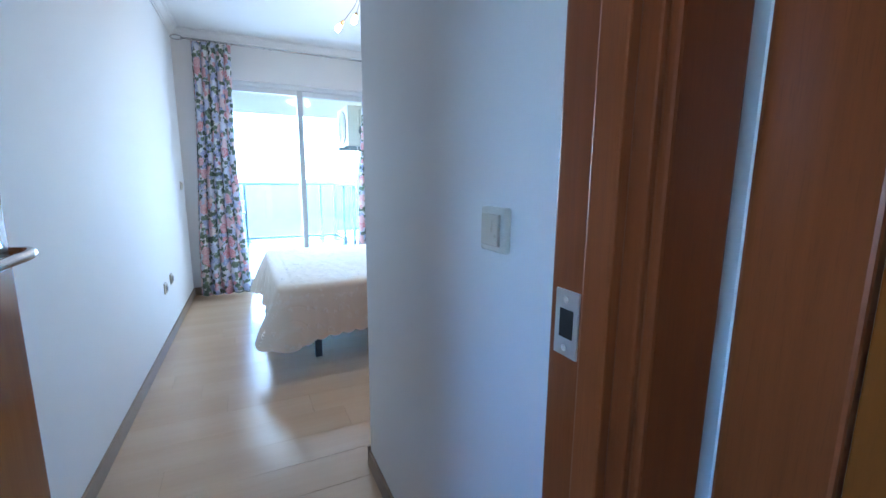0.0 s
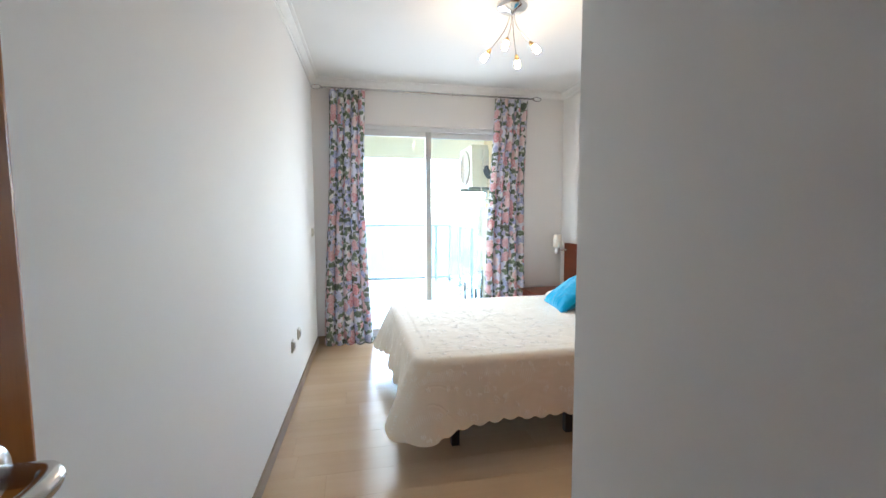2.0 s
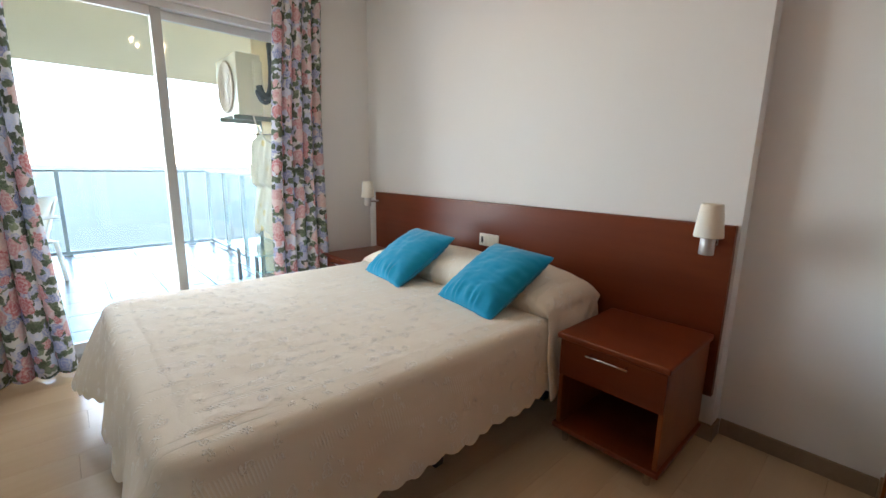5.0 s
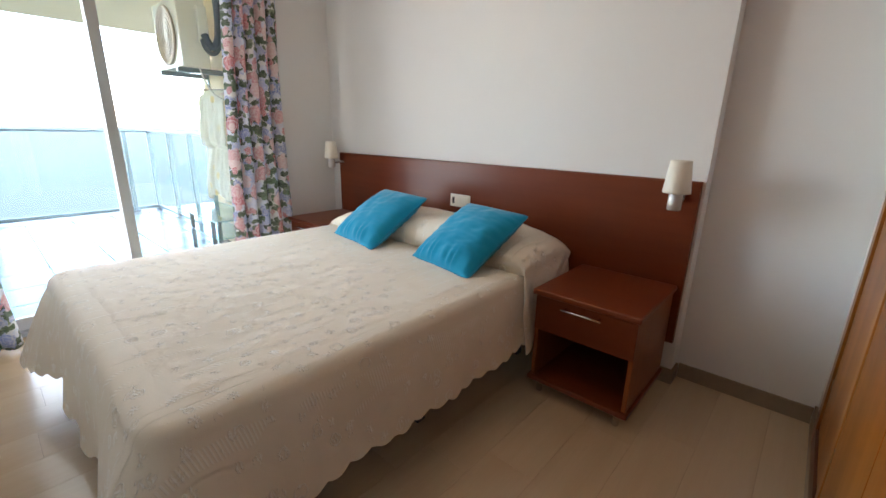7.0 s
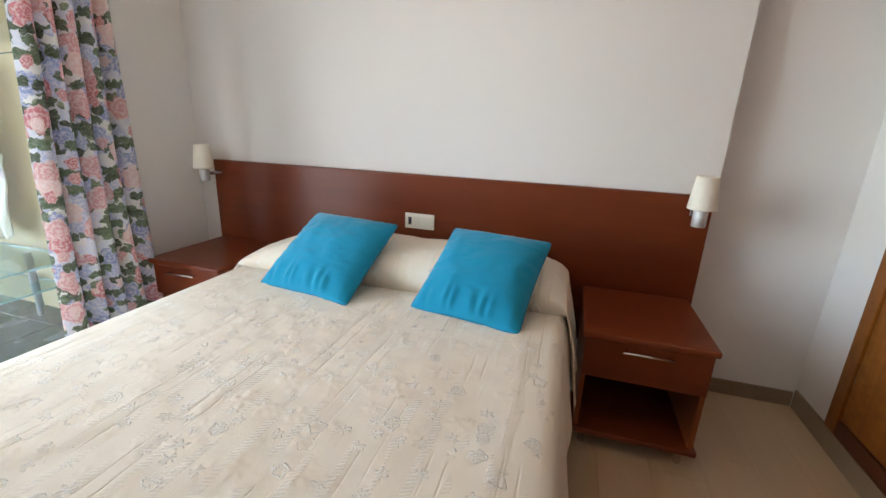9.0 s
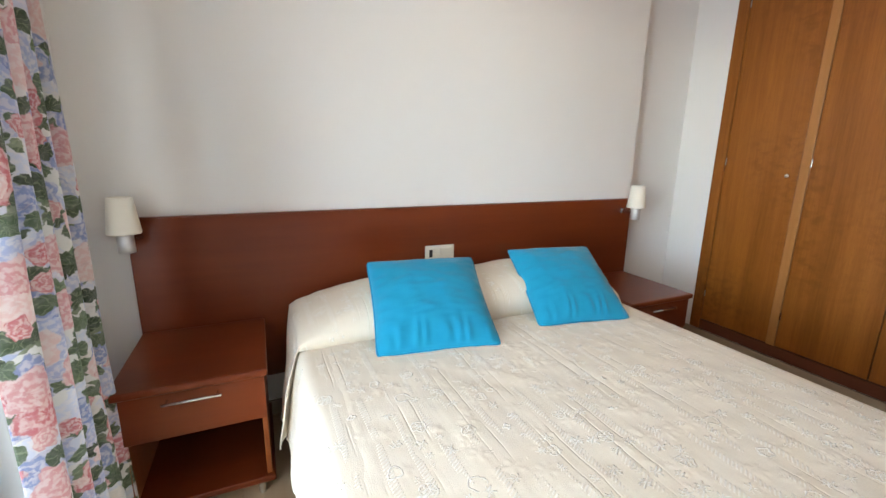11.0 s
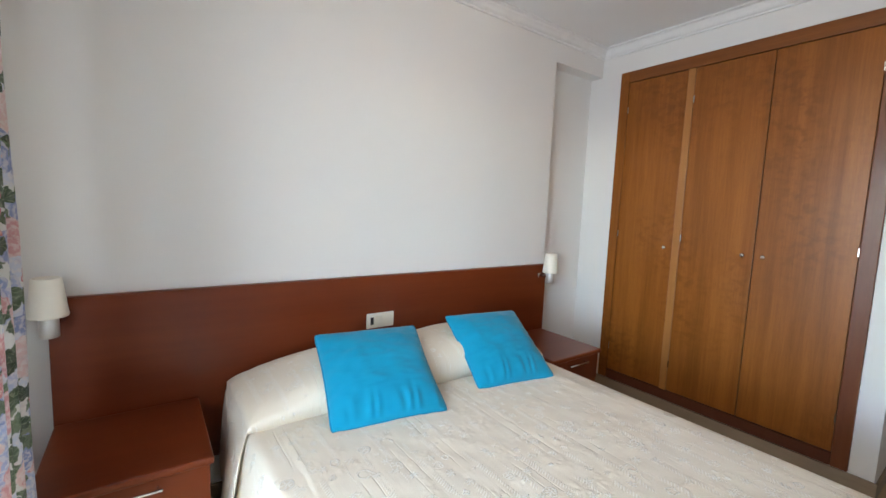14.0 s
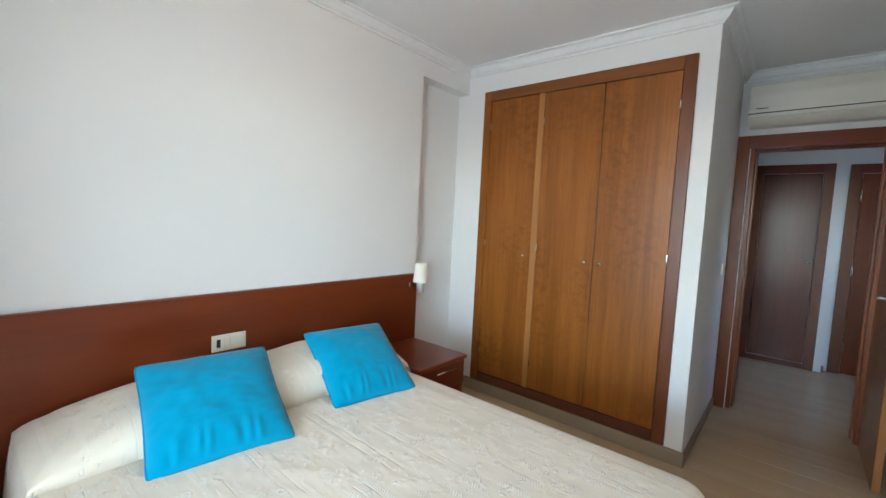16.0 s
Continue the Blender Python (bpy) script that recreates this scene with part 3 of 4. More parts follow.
def frame_part(name, dims, mat=CHERRY_Z, bevel=0.003, parent=None, origin=(DX1, YD, 0), label=""):
    o = origin
    x0, x1, y0, y1, z0, z1 = dims
    return part(name, box(x0 - o[0], x1 - o[0], y0 - o[1], y1 - o[1], z0 - o[2], z1 - o[2], bevel=bevel), mat, parent or frame_1, label)


frame_part("jamb", (DX1, DX1 + 0.03, YDO, YD - 0.016, 0, DZ + 0.03))
frame_part("jamb", (DX0 - 0.03, DX0, YDO, YD, 0, DZ + 0.03))
frame_part("lintel", (DX0, DX1, YDO, YD, DZ, DZ + 0.03), CHERRY_X)
frame_part("stop", (DX1 - 0.014, DX1 + 0.001, YDO + 0.02, YD - 0.075, 0, DZ))
frame_part("stop", (DX0 - 0.001, DX0 + 0.014, YDO + 0.02, YD - 0.075, 0, DZ))
frame_part("stop", (DX0, DX1, YDO + 0.02, YD - 0.075, DZ - 0.014, DZ + 0.001), CHERRY_X)
for y0, y1, a, w in ((YD - 0.001, YD + 0.016, 0.036, 0.114), (YDO - 0.012, YDO + 0.001, 0.006, 0.098)):
    frame_part("casing", (DX1 + a, DX1 + w, y0, y1, 0, 2.11), bevel=0.004)
    frame_part("casing", (DX0 - 0.10, DX0 - 0.006, y0, y1, 0, 2.11), bevel=0.004)
    frame_part("casing", (DX0 - 0.006, DX1 + a, y0, y1, DZ + 0.006, 2.11), CHERRY_X, 0.004)
strike = frame_part("strike_plate", (DX1 - 0.002, DX1 + 0.002, YD - 0.061, YD - 0.026, 1.012, 1.086), STEEL, 0.0008, label="brushed steel strike plate")
frame_part("latch_hole", (DX1 - 0.0026, DX1 - 0.0019, YD - 0.054, YD - 0.034, 1.033, 1.065), GAP, 0, strike)
for z in (1.022, 1.076):
    screw = lathe([(0.004, -0.0008), (0.004, 0.0004), (0.002, 0.0009)], 10, "x")
    bmesh.ops.translate(screw, verts=screw.verts, vec=(-0.0028, -0.0435, z))
    part("screw", screw, MIRROR_CHROME, strike)

door_1 = tagged(thing("door_1", -0.123, 0.835, 0.008, "brown glossy veneered bedroom door standing wide open", "door"), kind="structure")
part("leaf", box(-0.0175, 0.0175, 0, 0.69, 0, 1.99, bevel=0.0025), LEAF, door_1)
part("edge_band", box(-0.0165, 0.0165, 0.6895, 0.6925, 0.002, 1.988, bevel=0.0008), HONEY_PALE, door_1, "pale lipping")
for side in (1, -1):
    rosette = lathe([(0.026, 0), (0.026, 0.006), (0.023, 0.009), (0.011, 0.0095)], 28, "x")
    if side < 0:
        bmesh.ops.scale(rosette, vec=(-1, 1, 1), verts=rosette.verts)
    bmesh.ops.translate(rosette, verts=rosette.verts, vec=(side * 0.0175, 0.628, 1.058))
    handle = part("door_handle", rosette, CHROME, door_1, "brushed steel lever handle", True)
    out = 0.045 if side > 0 else 0.038
    pts = [(side * 0.020, 0.628, 1.058), (side * (0.010 + out), 0.628, 1.058)]
    pts += bezier((side * (0.017 + out), 0.628, 1.058), (side * (0.029 + out), 0.628, 1.058), (side * (0.033 + out), 0.612, 1.056), (side * (0.026 + out), 0.585, 1.053), 8)
    pts += bezier((side * (0.024 + out), 0.575, 1.053), (side * (0.018 + out), 0.55, 1.050), (side * (0.008 + out), 0.53, 1.047), (side * (0.010 + out), 0.483, 1.044), 6)
    part("lever", tube(pts, 0.0095, 14), CHROME, handle, "", True)
for z in (0.25, 1.0, 1.75):
    hinge = lathe([(0.006, z - 0.045), (0.006, z + 0.045)], 10)
    bmesh.ops.translate(hinge, verts=hinge.verts, vec=(0.018, -0.004, 0))
    part("hinge", hinge, CHROME, door_1)

# ---- hall: two closed doors at the end, one door beside the bedroom ----
hall_door = tagged(thing("door_2", 0.40, YH, 0, "dark red glossy closed hall door with casing", "door"), kind="structure")
part("casing", box(0.245, 0.33, 0, 0.02, 0, 2.11, bevel=0.004), RED_CASING, hall_door)
part("casing", box(-0.32, -0.235, 0, 0.02, 0, 2.11, bevel=0.004), RED_CASING, hall_door)
part("casing", box(-0.235, 0.245, 0, 0.02, 2.02, 2.11, bevel=0.004), CHERRY_X, hall_door)
part("leaf", box(-0.233, 0.243, 0.001, 0.009, 0.06, 2.016, bevel=0.002), DARK_LEAF, hall_door, "dark glossy leaf")
part("threshold", box(-0.235, 0.245, 0, 0.012, 0, 0.055, bevel=0.002), CHERRY_X, hall_door)
knob = lathe([(0.006, 0), (0.006, 0.012), (0.013, 0.018), (0.015, 0.026), (0.010, 0.033)], 18, "y")
bmesh.ops.translate(knob, verts=knob.verts, vec=(-0.19, 0.009, 1.115))
part("knob", knob, CHROME, hall_door, "", True)

hall_door_b = tagged(thing("door_3", -0.40, YH - 0.12, 0, "reddish cherry hall door with steel hinges", "door"), kind="structure")
part("casing", box(0.275, 0.37, 0, 0.02, 0, 2.11, bevel=0.004), RED_CASING, hall_door_b)
part("casing", box(-0.46, -0.365, 0, 0.02, 0, 2.11, bevel=0.004), RED_CASING, hall_door_b)
part("casing", box(-0.365, 0.275, 0, 0.02, 2.02, 2.11, bevel=0.004), CHERRY_X, hall_door_b)
part("leaf", box(-0.363, 0.273, 0.001, 0.012, 0.005, 2.016, bevel=0.002), DARK_LEAF, hall_door_b)
for z in (0.28, 1.05, 1.80):
    hinge = lathe([(0.007, z - 0.05), (0.007, z + 0.05)], 10)
    bmesh.ops.translate(hinge, verts=hinge.verts, vec=(0.274, 0.02, 0))
    part("hinge", hinge, CHROME, hall_door_b)

hall_door_c = tagged(thing("door_4", 0.752, 0.293, 0, "brown veneered hall door beside the bedroom", "door"), kind="structure")
part("casing", box(-0.02, 0, 0.30, 0.395, 0, 2.11, bevel=0.004), CHERRY_Z, hall_door_c)
part("casing", box(-0.02, 0, -0.52, -0.425, 0, 2.11, bevel=0.004), CHERRY_Z, hall_door_c)
part("casing", box(-0.02, 0, -0.425, 0.30, 2.02, 2.11, bevel=0.004), CHERRY, hall_door_c)
part("leaf", box(-0.012, -0.001, -0.423, 0.298, 0.005, 2.016, bevel=0.002), LEAF, hall_door_c)

# ---- built-in wardrobe ----
wardrobe = thing("built_in_wardrobe", 1.54, YC, 0.095, "honey brown cherry built-in wardrobe with three closed doors", "wardrobe")


def wardrobe_part(name, x0, x1, y0, y1, z0, z1, mat, bevel=0.002, parent=None, label=""):
    return part(name, box(x0 - 1.54, x1 - 1.54, y0, y1, z0 - 0.095, z1 - 0.095, bevel=bevel), mat, parent or wardrobe, label)


wardrobe_part("carcass", 0.832, 2.244, -0.50, -0.012, 0.10, 2.355, GAP, 0)
wardrobe_part("casing", 0.82, 0.888, -0.012, 0.018, 0.098, 2.37, RED_CASING, 0.004, label="red cherry upright casing")
wardrobe_part("casing", 2.19, 2.256, -0.012, 0.018, 0.098, 2.37, HONEY, 0.004)
wardrobe_part("casing", 0.888, 2.19, -0.012, 0.018, 2.295, 2.37, HONEY_X, 0.004)
wardrobe_part("plinth", 0.888, 2.19, -0.012, 0.018, 0.098, 0.165, DARK_PLINTH, 0.004, label="dark red plinth board")
wardrobe_part("mullion", 1.742, 1.786, -0.012, 0.014, 0.165, 2.295, HONEY_PALE, 0.003, label="pale upright strip")
for x0, x1, kx, hx in ((1.789, 2.187, 1.831, 2.187), (1.328, 1.739, 1.375, 1.739), (0.891, 1.323, 1.274, 0.891)):
    leaf = wardrobe_part("door", x0, x1, -0.010, 0.010, 0.169, 2.291, HONEY, 0.002)
    k = lathe([(0.004, 0.0), (0.004, 0.012), (0.011, 0.016), (0.013, 0.023), (0.009, 0.030), (0.003, 0.032)], 18, "y")
    bmesh.ops.translate(k, verts=k.verts, vec=(kx - 1.54, 0.010, 1.14 - 0.095))
    part("knob", k, CHROME, leaf, "small steel knob", True)
    for z in (0.35, 1.21, 2.1):
        h = box(hx - 1.54 - 0.004, hx - 1.54 + 0.004, 0.008, 0.0125, z - 0.095 - 0.022, z - 0.095 + 0.022, bevel=0.001)
        part("hinge", h, CHROME, leaf)

# ---- indoor air conditioner over the door ----
ac_in = thing("wall_air_conditioner", 0.26, YD, 2.155, "white split air conditioner above the bedroom door", "air conditioner")
prof = [(0, 0.29), (0.12, 0.29), (0.165, 0.275), (0.19, 0.20), (0.192, 0.10), (0.175, 0.055), (0.10, 0.0), (0, 0)]
bm = bmesh.new()
ends = [[bm.verts.new((x, y, z)) for y, z in prof] for x in (-0.40, 0.40)]
for k in range(len(prof)):
    bm.faces.new((ends[0][k], ends[0][(k + 1) % len(prof)], ends[1][(k + 1) % len(prof)], ends[1][k]))
bm.faces.new(ends[0])
bm.faces.new(ends[1])
bmesh.ops.bevel(bm, geom=list(bm.edges), offset=0.006, segments=2, affect="EDGES")
part("body", bm, PLASTIC, ac_in)
flap = box(-0.37, 0.37, -0.006, 0.006, -0.035, 0.035, bevel=0.003)
bmesh.ops.rotate(flap, verts=flap.verts, cent=(0, 0, 0), matrix=Matrix.Rotation(radians(-55), 3, "X"))
bmesh.ops.translate(flap, verts=flap.verts, vec=(0, 0.146, 0.030))
part("louvre", flap, PLASTIC, ac_in)
part("seam", box(-0.402, 0.402, 0.02, 0.194, 0.075, 0.079), GAP, ac_in, "dark seam line")
part("badge", box(0.29, 0.36, 0.19, 0.1935, 0.105, 0.111), DARK_PLASTIC, ac_in)


# ---- switches and sockets ----
def plate(name, x, y, z, normal, w, h, label, category, rockers=1, deep=0.012):
    """A framed plate on a wall; normal is the way it faces: +x or -x."""
    t = thing(name, x, y, z, label, category, rz=0 if normal == "+x" else 180)
    part("frame", box(0, deep, -w / 2, w / 2, -h / 2, h / 2, bevel=0.006, segments=4), SWITCH_FRAME, t)
    each = (w - 0.022) / rockers
    for k in range(rockers):
        y0 = -w / 2 + 0.011 + k * each
        part("rocker", box(0.006, deep + 0.0065, y0 + 0.001, y0 + each - 0.001, -h / 2 + 0.012, h / 2 - 0.012, bevel=0.003, segments=3), ROCKER, t)
    return t


plate("light_switch", XP, 1.096, 1.112, "-x", 0.079, 0.082, "cream plastic light switch on the corridor wall", "switch", deep=0.016)
plate("shutter_switch", left_x(5.08), 5.08, 1.12, "+x", 0.05, 0.08, "white switch plate beside the curtain", "switch")


def socket(y, z):
    t = plate("wall_socket", left_x(y), y, z, "+x", 0.075, 0.078, "white wall socket low on the white wall", "socket", 1)
    cup = lathe([(0.020, 0.0188), (0.020, 0.0192), (0.018, 0.0192), (0.017, 0.0170)], 20, "x")
    part("cup", cup, DARK_PLASTIC, t)
    return t


socket(3.93, 0.412)
socket(4.174, 0.428)

# ---- headboard with its switch and lamps ----
headboard = thing("headboard", 2.415, 3.872, 0.22, "wide reddish cherry veneer headboard panel on the wall", "headboard")
part("panel", box(-0.022, 0.0095, -1.309, 1.309, 0, 0.750, bevel=0.002), CHERRY, headboard)
part("top_edge", box(-0.0225, 0.0095, -1.310, 1.310, 0.750, 0.755, bevel=0.002), CHERRY, headboard)
for y in (-1.3105, 1.3087):
    part("side_edge", box(-0.0225, 0.0095, y, y + 0.0018, 0, 0.750), CHERRY, headboard)


sw = thing("bedside_switch", 2.393, 3.875, 0.735, "white double switch plate with a dark display", "switch", rz=180)
part("frame", box(0, 0.008, -0.08, 0.08, -0.04, 0.04, bevel=0.003), PLASTIC, sw)
part("rocker", box(0.005, 0.012, 0.002, 0.066, -0.028, 0.028, bevel=0.002), PLASTIC, sw)
part("rocker", box(0.005, 0.012, -0.030, -0.002, -0.028, 0.028, bevel=0.002), PLASTIC, sw)
part("display_frame", box(0.005, 0.011, -0.066, -0.034, -0.028, 0.028, bevel=0.002), PLASTIC, sw)
part("display", box(0.005, 0.0115, -0.060, -0.042, -0.020, 0.020, bevel=0.001), BLACK, sw, "black display window")


def wall_lamp(x, y, shift=0.0):
    t = thing("wall_lamp", x, y, 0.86, "steel reading lamp with a cream glass shade on the headboard", "lamp", "reading lamps on the headboard")
    part("shade", lathe([(0.040, 0.070), (0.053, 0.072), (0.054, 0.078), (0.040, 0.203), (0.036, 0.205), (0.036, 0.202), (0.030, 0.198)], 32), SHADE_GLASS, t, "cream opal glass shade", True)
    part("holder", lathe([(0.024, 0.0), (0.027, 0.002), (0.027, 0.076), (0.022, 0.080)], 28), STEEL, t, "", True)
    part("arm", tube([(0.0, 0.0, 0.042), (0.05, shift * 0.4, 0.042), (0.10, shift, 0.042)], 0.011, 12), CHROME, t)
    part("wall_plate", box(0.094, 2.3935 - x, shift - 0.015, shift + 0.015, 0.026, 0.058, bevel=0.003), CHROME, t)


wall_lamp(2.292, 2.63)
wall_lamp(2.303, 5.166, -0.03)


# ---- nightstands ----
def nightstand(y, label):
    """Origin on the floor at the middle of its front edge; +x runs to the wall."""
    t = thing("nightstand", 1.89, y, 0, label, "nightstand", "nightstands beside the bed")
    w = 0.2275
    top = box(0, 0.499, -w, w, 0.482, 0.508, bevel=0.009, segments=3)
    part("top", top, CHERRY, t)
    part("side_panel", box(0.022, 0.495, -w + 0.012, -w + 0.030, 0.085, 0.482, bevel=0.002), CHERRY_Z, t)
    part("side_panel", box(0.022, 0.495, w - 0.030, w - 0.012, 0.085, 0.482, bevel=0.002), CHERRY_Z, t)
    part("back_panel", box(0.480, 0.494, -w + 0.030, w - 0.030, 0.085, 0.482), CHERRY, t)
    part("shelf", box(0.035, 0.480, -w + 0.030, w - 0.030, 0.316, 0.330), CHERRY, t)
    part("bottom", box(0.004, 0.497, -w, w, 0.062, 0.086, bevel=0.008, segments=3), CHERRY, t)
    drawer = part("drawer_front", box(0.016, 0.034, -w + 0.012, w - 0.012, 0.318, 0.479, bevel=0.002), CHERRY, t)
    handle = tube([(0.017, -0.072, 0.452), (-0.012, -0.072, 0.452)], 0.004, 8)
    part("handle", tube([(-0.012, -0.084, 0.452), (-0.012, 0.084, 0.452)], 0.005, 10), CHROME, drawer, "steel bar handle", True)
    part("handle_post", handle, CHROME, drawer)
    part("handle_post", tube([(0.017, 0.072, 0.452), (-0.012, 0.072, 0.452)], 0.004, 8), CHROME, drawer)
    for x in (0.045, 0.445):
        for y1 in (-w + 0.05, w - 0.05):
            foot = lathe([(0.013, 0.0), (0.014, 0.003), (0.014, 0.063)], 14)
            bmesh.ops.translate(foot, verts=foot.verts, vec=(x, y1, 0))
            part("foot", foot, CHROME, t)
    return t


nightstand(2.807, "reddish cherry nightstand with a drawer and open shelf")
nightstand(4.953, "reddish cherry nightstand standing beside the curtain")

# ---- bed ----
BX0, BX1, BY0, BY1, BZ = 0.462, 2.37, 3.10, 4.63, 0.538
bed = thing("bed", 1.4, 3.865, 0, "double bed on black legs under a cream bedspread", "bed")
part("base", box(BX0 + 0.05 - 1.4, BX1 - 1.4, BY0 + 0.04 - 3.865, BY1 - 0.04 - 3.865, 0.235, 0.30, bevel=0.01), BLACK, bed, "dark bed base")
part("mattress", box(BX0 + 0.03 - 1.4, BX1 - 1.4, BY0 + 0.02 - 3.865, BY1 - 0.02 - 3.865, 0.30, 0.508, bevel=0.06, segments=4), SHEET, bed)
for x in (0.712, 1.396, 2.15):
    for y in (3.25, 4.48):
        part("leg", box(x - 1.4 - 0.022, x - 1.4 + 0.022, y - 3.865 - 0.022, y - 3.865 + 0.022, 0, 0.236, bevel=0.003), BLACK, bed, "black square leg")


def rounded_outline(x0, x1, y0, y1, r, n_side, n_corner):
    """Points round a rectangle, from the head along one side, the foot, and back; each with its outward way and cornerness."""
    pts = []
    for k in range(n_side):
        s = k / n_side
        pts.append((x1 + (x0 + r - x1) * s, y0, 0, -1, 0.0))
    for k in range(n_corner):
        a = math.pi / 2 * k / n_corner
        pts.append((x0 + r - r * math.sin(a), y0 + r - r * math.cos(a), -math.sin(a), -math.cos(a), math.sin(2 * a)))
    for k in range(n_side):
        s = k / n_side
        pts.append((x0, y0 + r + (y1 - y0 - 2 * r) * s, -1, 0, 0.0))
    for k in range(n_corner):
        a = math.pi / 2 * k / n_corner
        pts.append((x0 + r - r * math.cos(a), y1 - r + r * math.sin(a), -math.cos(a), math.sin(a), math.sin(2 * a)))
    for k in range(n_side + 1):
        s = k / n_side
        pts.append((x0 + r + (x1 - x0 - r) * s, y1, 0, 1, 0.0))
    return pts


spread = thing("bedspread", 1.4, 3.865, BZ, "cream jacquard bedspread with a scalloped hem over the bed", "bedspread")
outline = rounded_outline(BX0, BX1, BY0, BY1, 0.10, 110, 30)
bm = bmesh.new()
rows = []
mid_y = (BY0 + BY1) / 2
for f in (0.0, 0.15, 0.3, 0.45, 0.6, 0.70, 0.78, 0.84, 0.88):
    ring = []
    for x, y, nx, ny, c in outline:
        py = mid_y + (y - mid_y) * f
        cx = max(x, BX0 + (1 - f) * 0.70)
        z = 0.004 * noise.noise((cx * 5, py * 5, 0.3)) + 0.003 * noise.noise((cx * 14, py * 14, 1.3))
        ring.append(bm.verts.new((cx - 1.4, py - 3.865, z)))
    rows.append(ring)
DROP = BZ - 0.215
s_len = 0.0
lengths = [0.0]
for a, b in zip(outline, outline[1:]):
    s_len += math.hypot(b[0] - a[0], b[1] - a[1])
    lengths.append(s_len)
for j in range(22):
    h = j / 21
    ring = []
    for (x, y, nx, ny, c), s in zip(outline, lengths):
        r = 0.045
        if h < 0.22:
            a = h / 0.22 * math.pi / 2
            out, down = -r + r * math.sin(a), r - r * math.cos(a)
        else:
            g = (h - 0.22) / 0.78
            out, down = 0.012 + 0.035 * g, r + (DROP - r) * g
            out -= 0.012 * math.exp(-6 * g)
            fold = 0.016 * noise.noise((s * 3.2, 0.4, 2.0)) + 0.010 * math.sin(s * 21 + 2.0 * noise.noise((s * 1.7, 5, 5)))
            corner = math.exp(-(((s - 1.89) / 0.20) ** 2)) + math.exp(-(((s - 3.30) / 0.20) ** 2))
            out += g * (fold * (0.8 if nx == 0 else 1.3) + 0.10 * corner)
            down += g * (0.020 * abs(math.sin(s * math.pi / 0.085)) - 0.012 + 0.035 * corner + 0.022 * noise.noise((s * 1.3, 9.0, 1.0)))
        near_head = max(0.0, min(1.0, (x - 2.0) / 0.3))
        out *= 1 - 0.5 * near_head
        ring.append(bm.verts.new((x + nx * out - 1.4, y + ny * out - 3.865, -down)))
    rows.append(ring)
for a, b in zip(rows, rows[1:]):
    for k in range(len(a) - 1):
        bm.faces.new((a[k], a[k + 1], b[k + 1], b[k]))
bmesh.ops.remove_doubles(bm, verts=bm.verts, dist=0.0008)

# the quilted top: shallow puckers along the bed and raised flower clusters
NX, NY = 300, 236
GX0, GX1, GY0, GY1 = BX0 + 0.075, BX1 - 0.02, BY0 + 0.075, BY1 - 0.075
rng = random.Random(11)
clusters = collections.defaultdict(list)
for k in range(420):
    cx, cy, cr = rng.uniform(GX0, GX1), rng.uniform(GY0, GY1), rng.uniform(0.014, 0.030)
    turn = rng.uniform(0, 6.3)
    for i in range(int((cx - 0.05) * 10), int((cx + 0.05) * 10) + 1):
        for j in range(int((cy - 0.05) * 10), int((cy + 0.05) * 10) + 1):
            clusters[i, j].append((cx, cy, cr, turn))
net = []
for i in range(NX + 1):
    x = GX0 + (GX1 - GX0) * i / NX
    line = []
    for j in range(NY + 1):
        y = GY0 + (GY1 - GY0) * j / NY
        edge = min(1.0, (x - GX0) / 0.04, (GX1 - x) / 0.04, (y - GY0) / 0.04, (GY1 - y) / 0.04)
        z = 0.004 * noise.noise((x * 5, y * 5, 0.3)) + 0.003 * noise.noise((x * 14, y * 14, 1.3))
        ridge = 1 - abs(noise.noise((x * 5.5, y * 34, 4.0)))
        calm = 0.5 + 0.5 * noise.noise((x * 2.2, y * 2.2, 8.0))
        z += 0.0004 * ridge ** 3 * (0.2 + calm) + 0.0003 * noise.noise((x * 14, y * 62, 6.0))
        for cx, cy, cr, turn in clusters[int(x * 10), int(y * 10)]:
            d = math.hypot(x - cx, y - cy)
            if d < cr * 1.4:
                petal = cr * (0.8 + 0.35 * math.cos(5 * math.atan2(y - cy, x - cx) + turn))
                z += 0.0016 * max(0.0, min(1.0, (petal - d) / 0.007))
        line.append(bm.verts.new((x - 1.4, y - 3.865, z * edge - 0.003 + 0.005 * edge)))
    net.append(line)
for a, b in zip(net, net[1:]):
    for j in range(NY):
        bm.faces.new((a[j], b[j], b[j + 1], a[j + 1]))
part("cover", bm, SPREAD, spread, "", True)


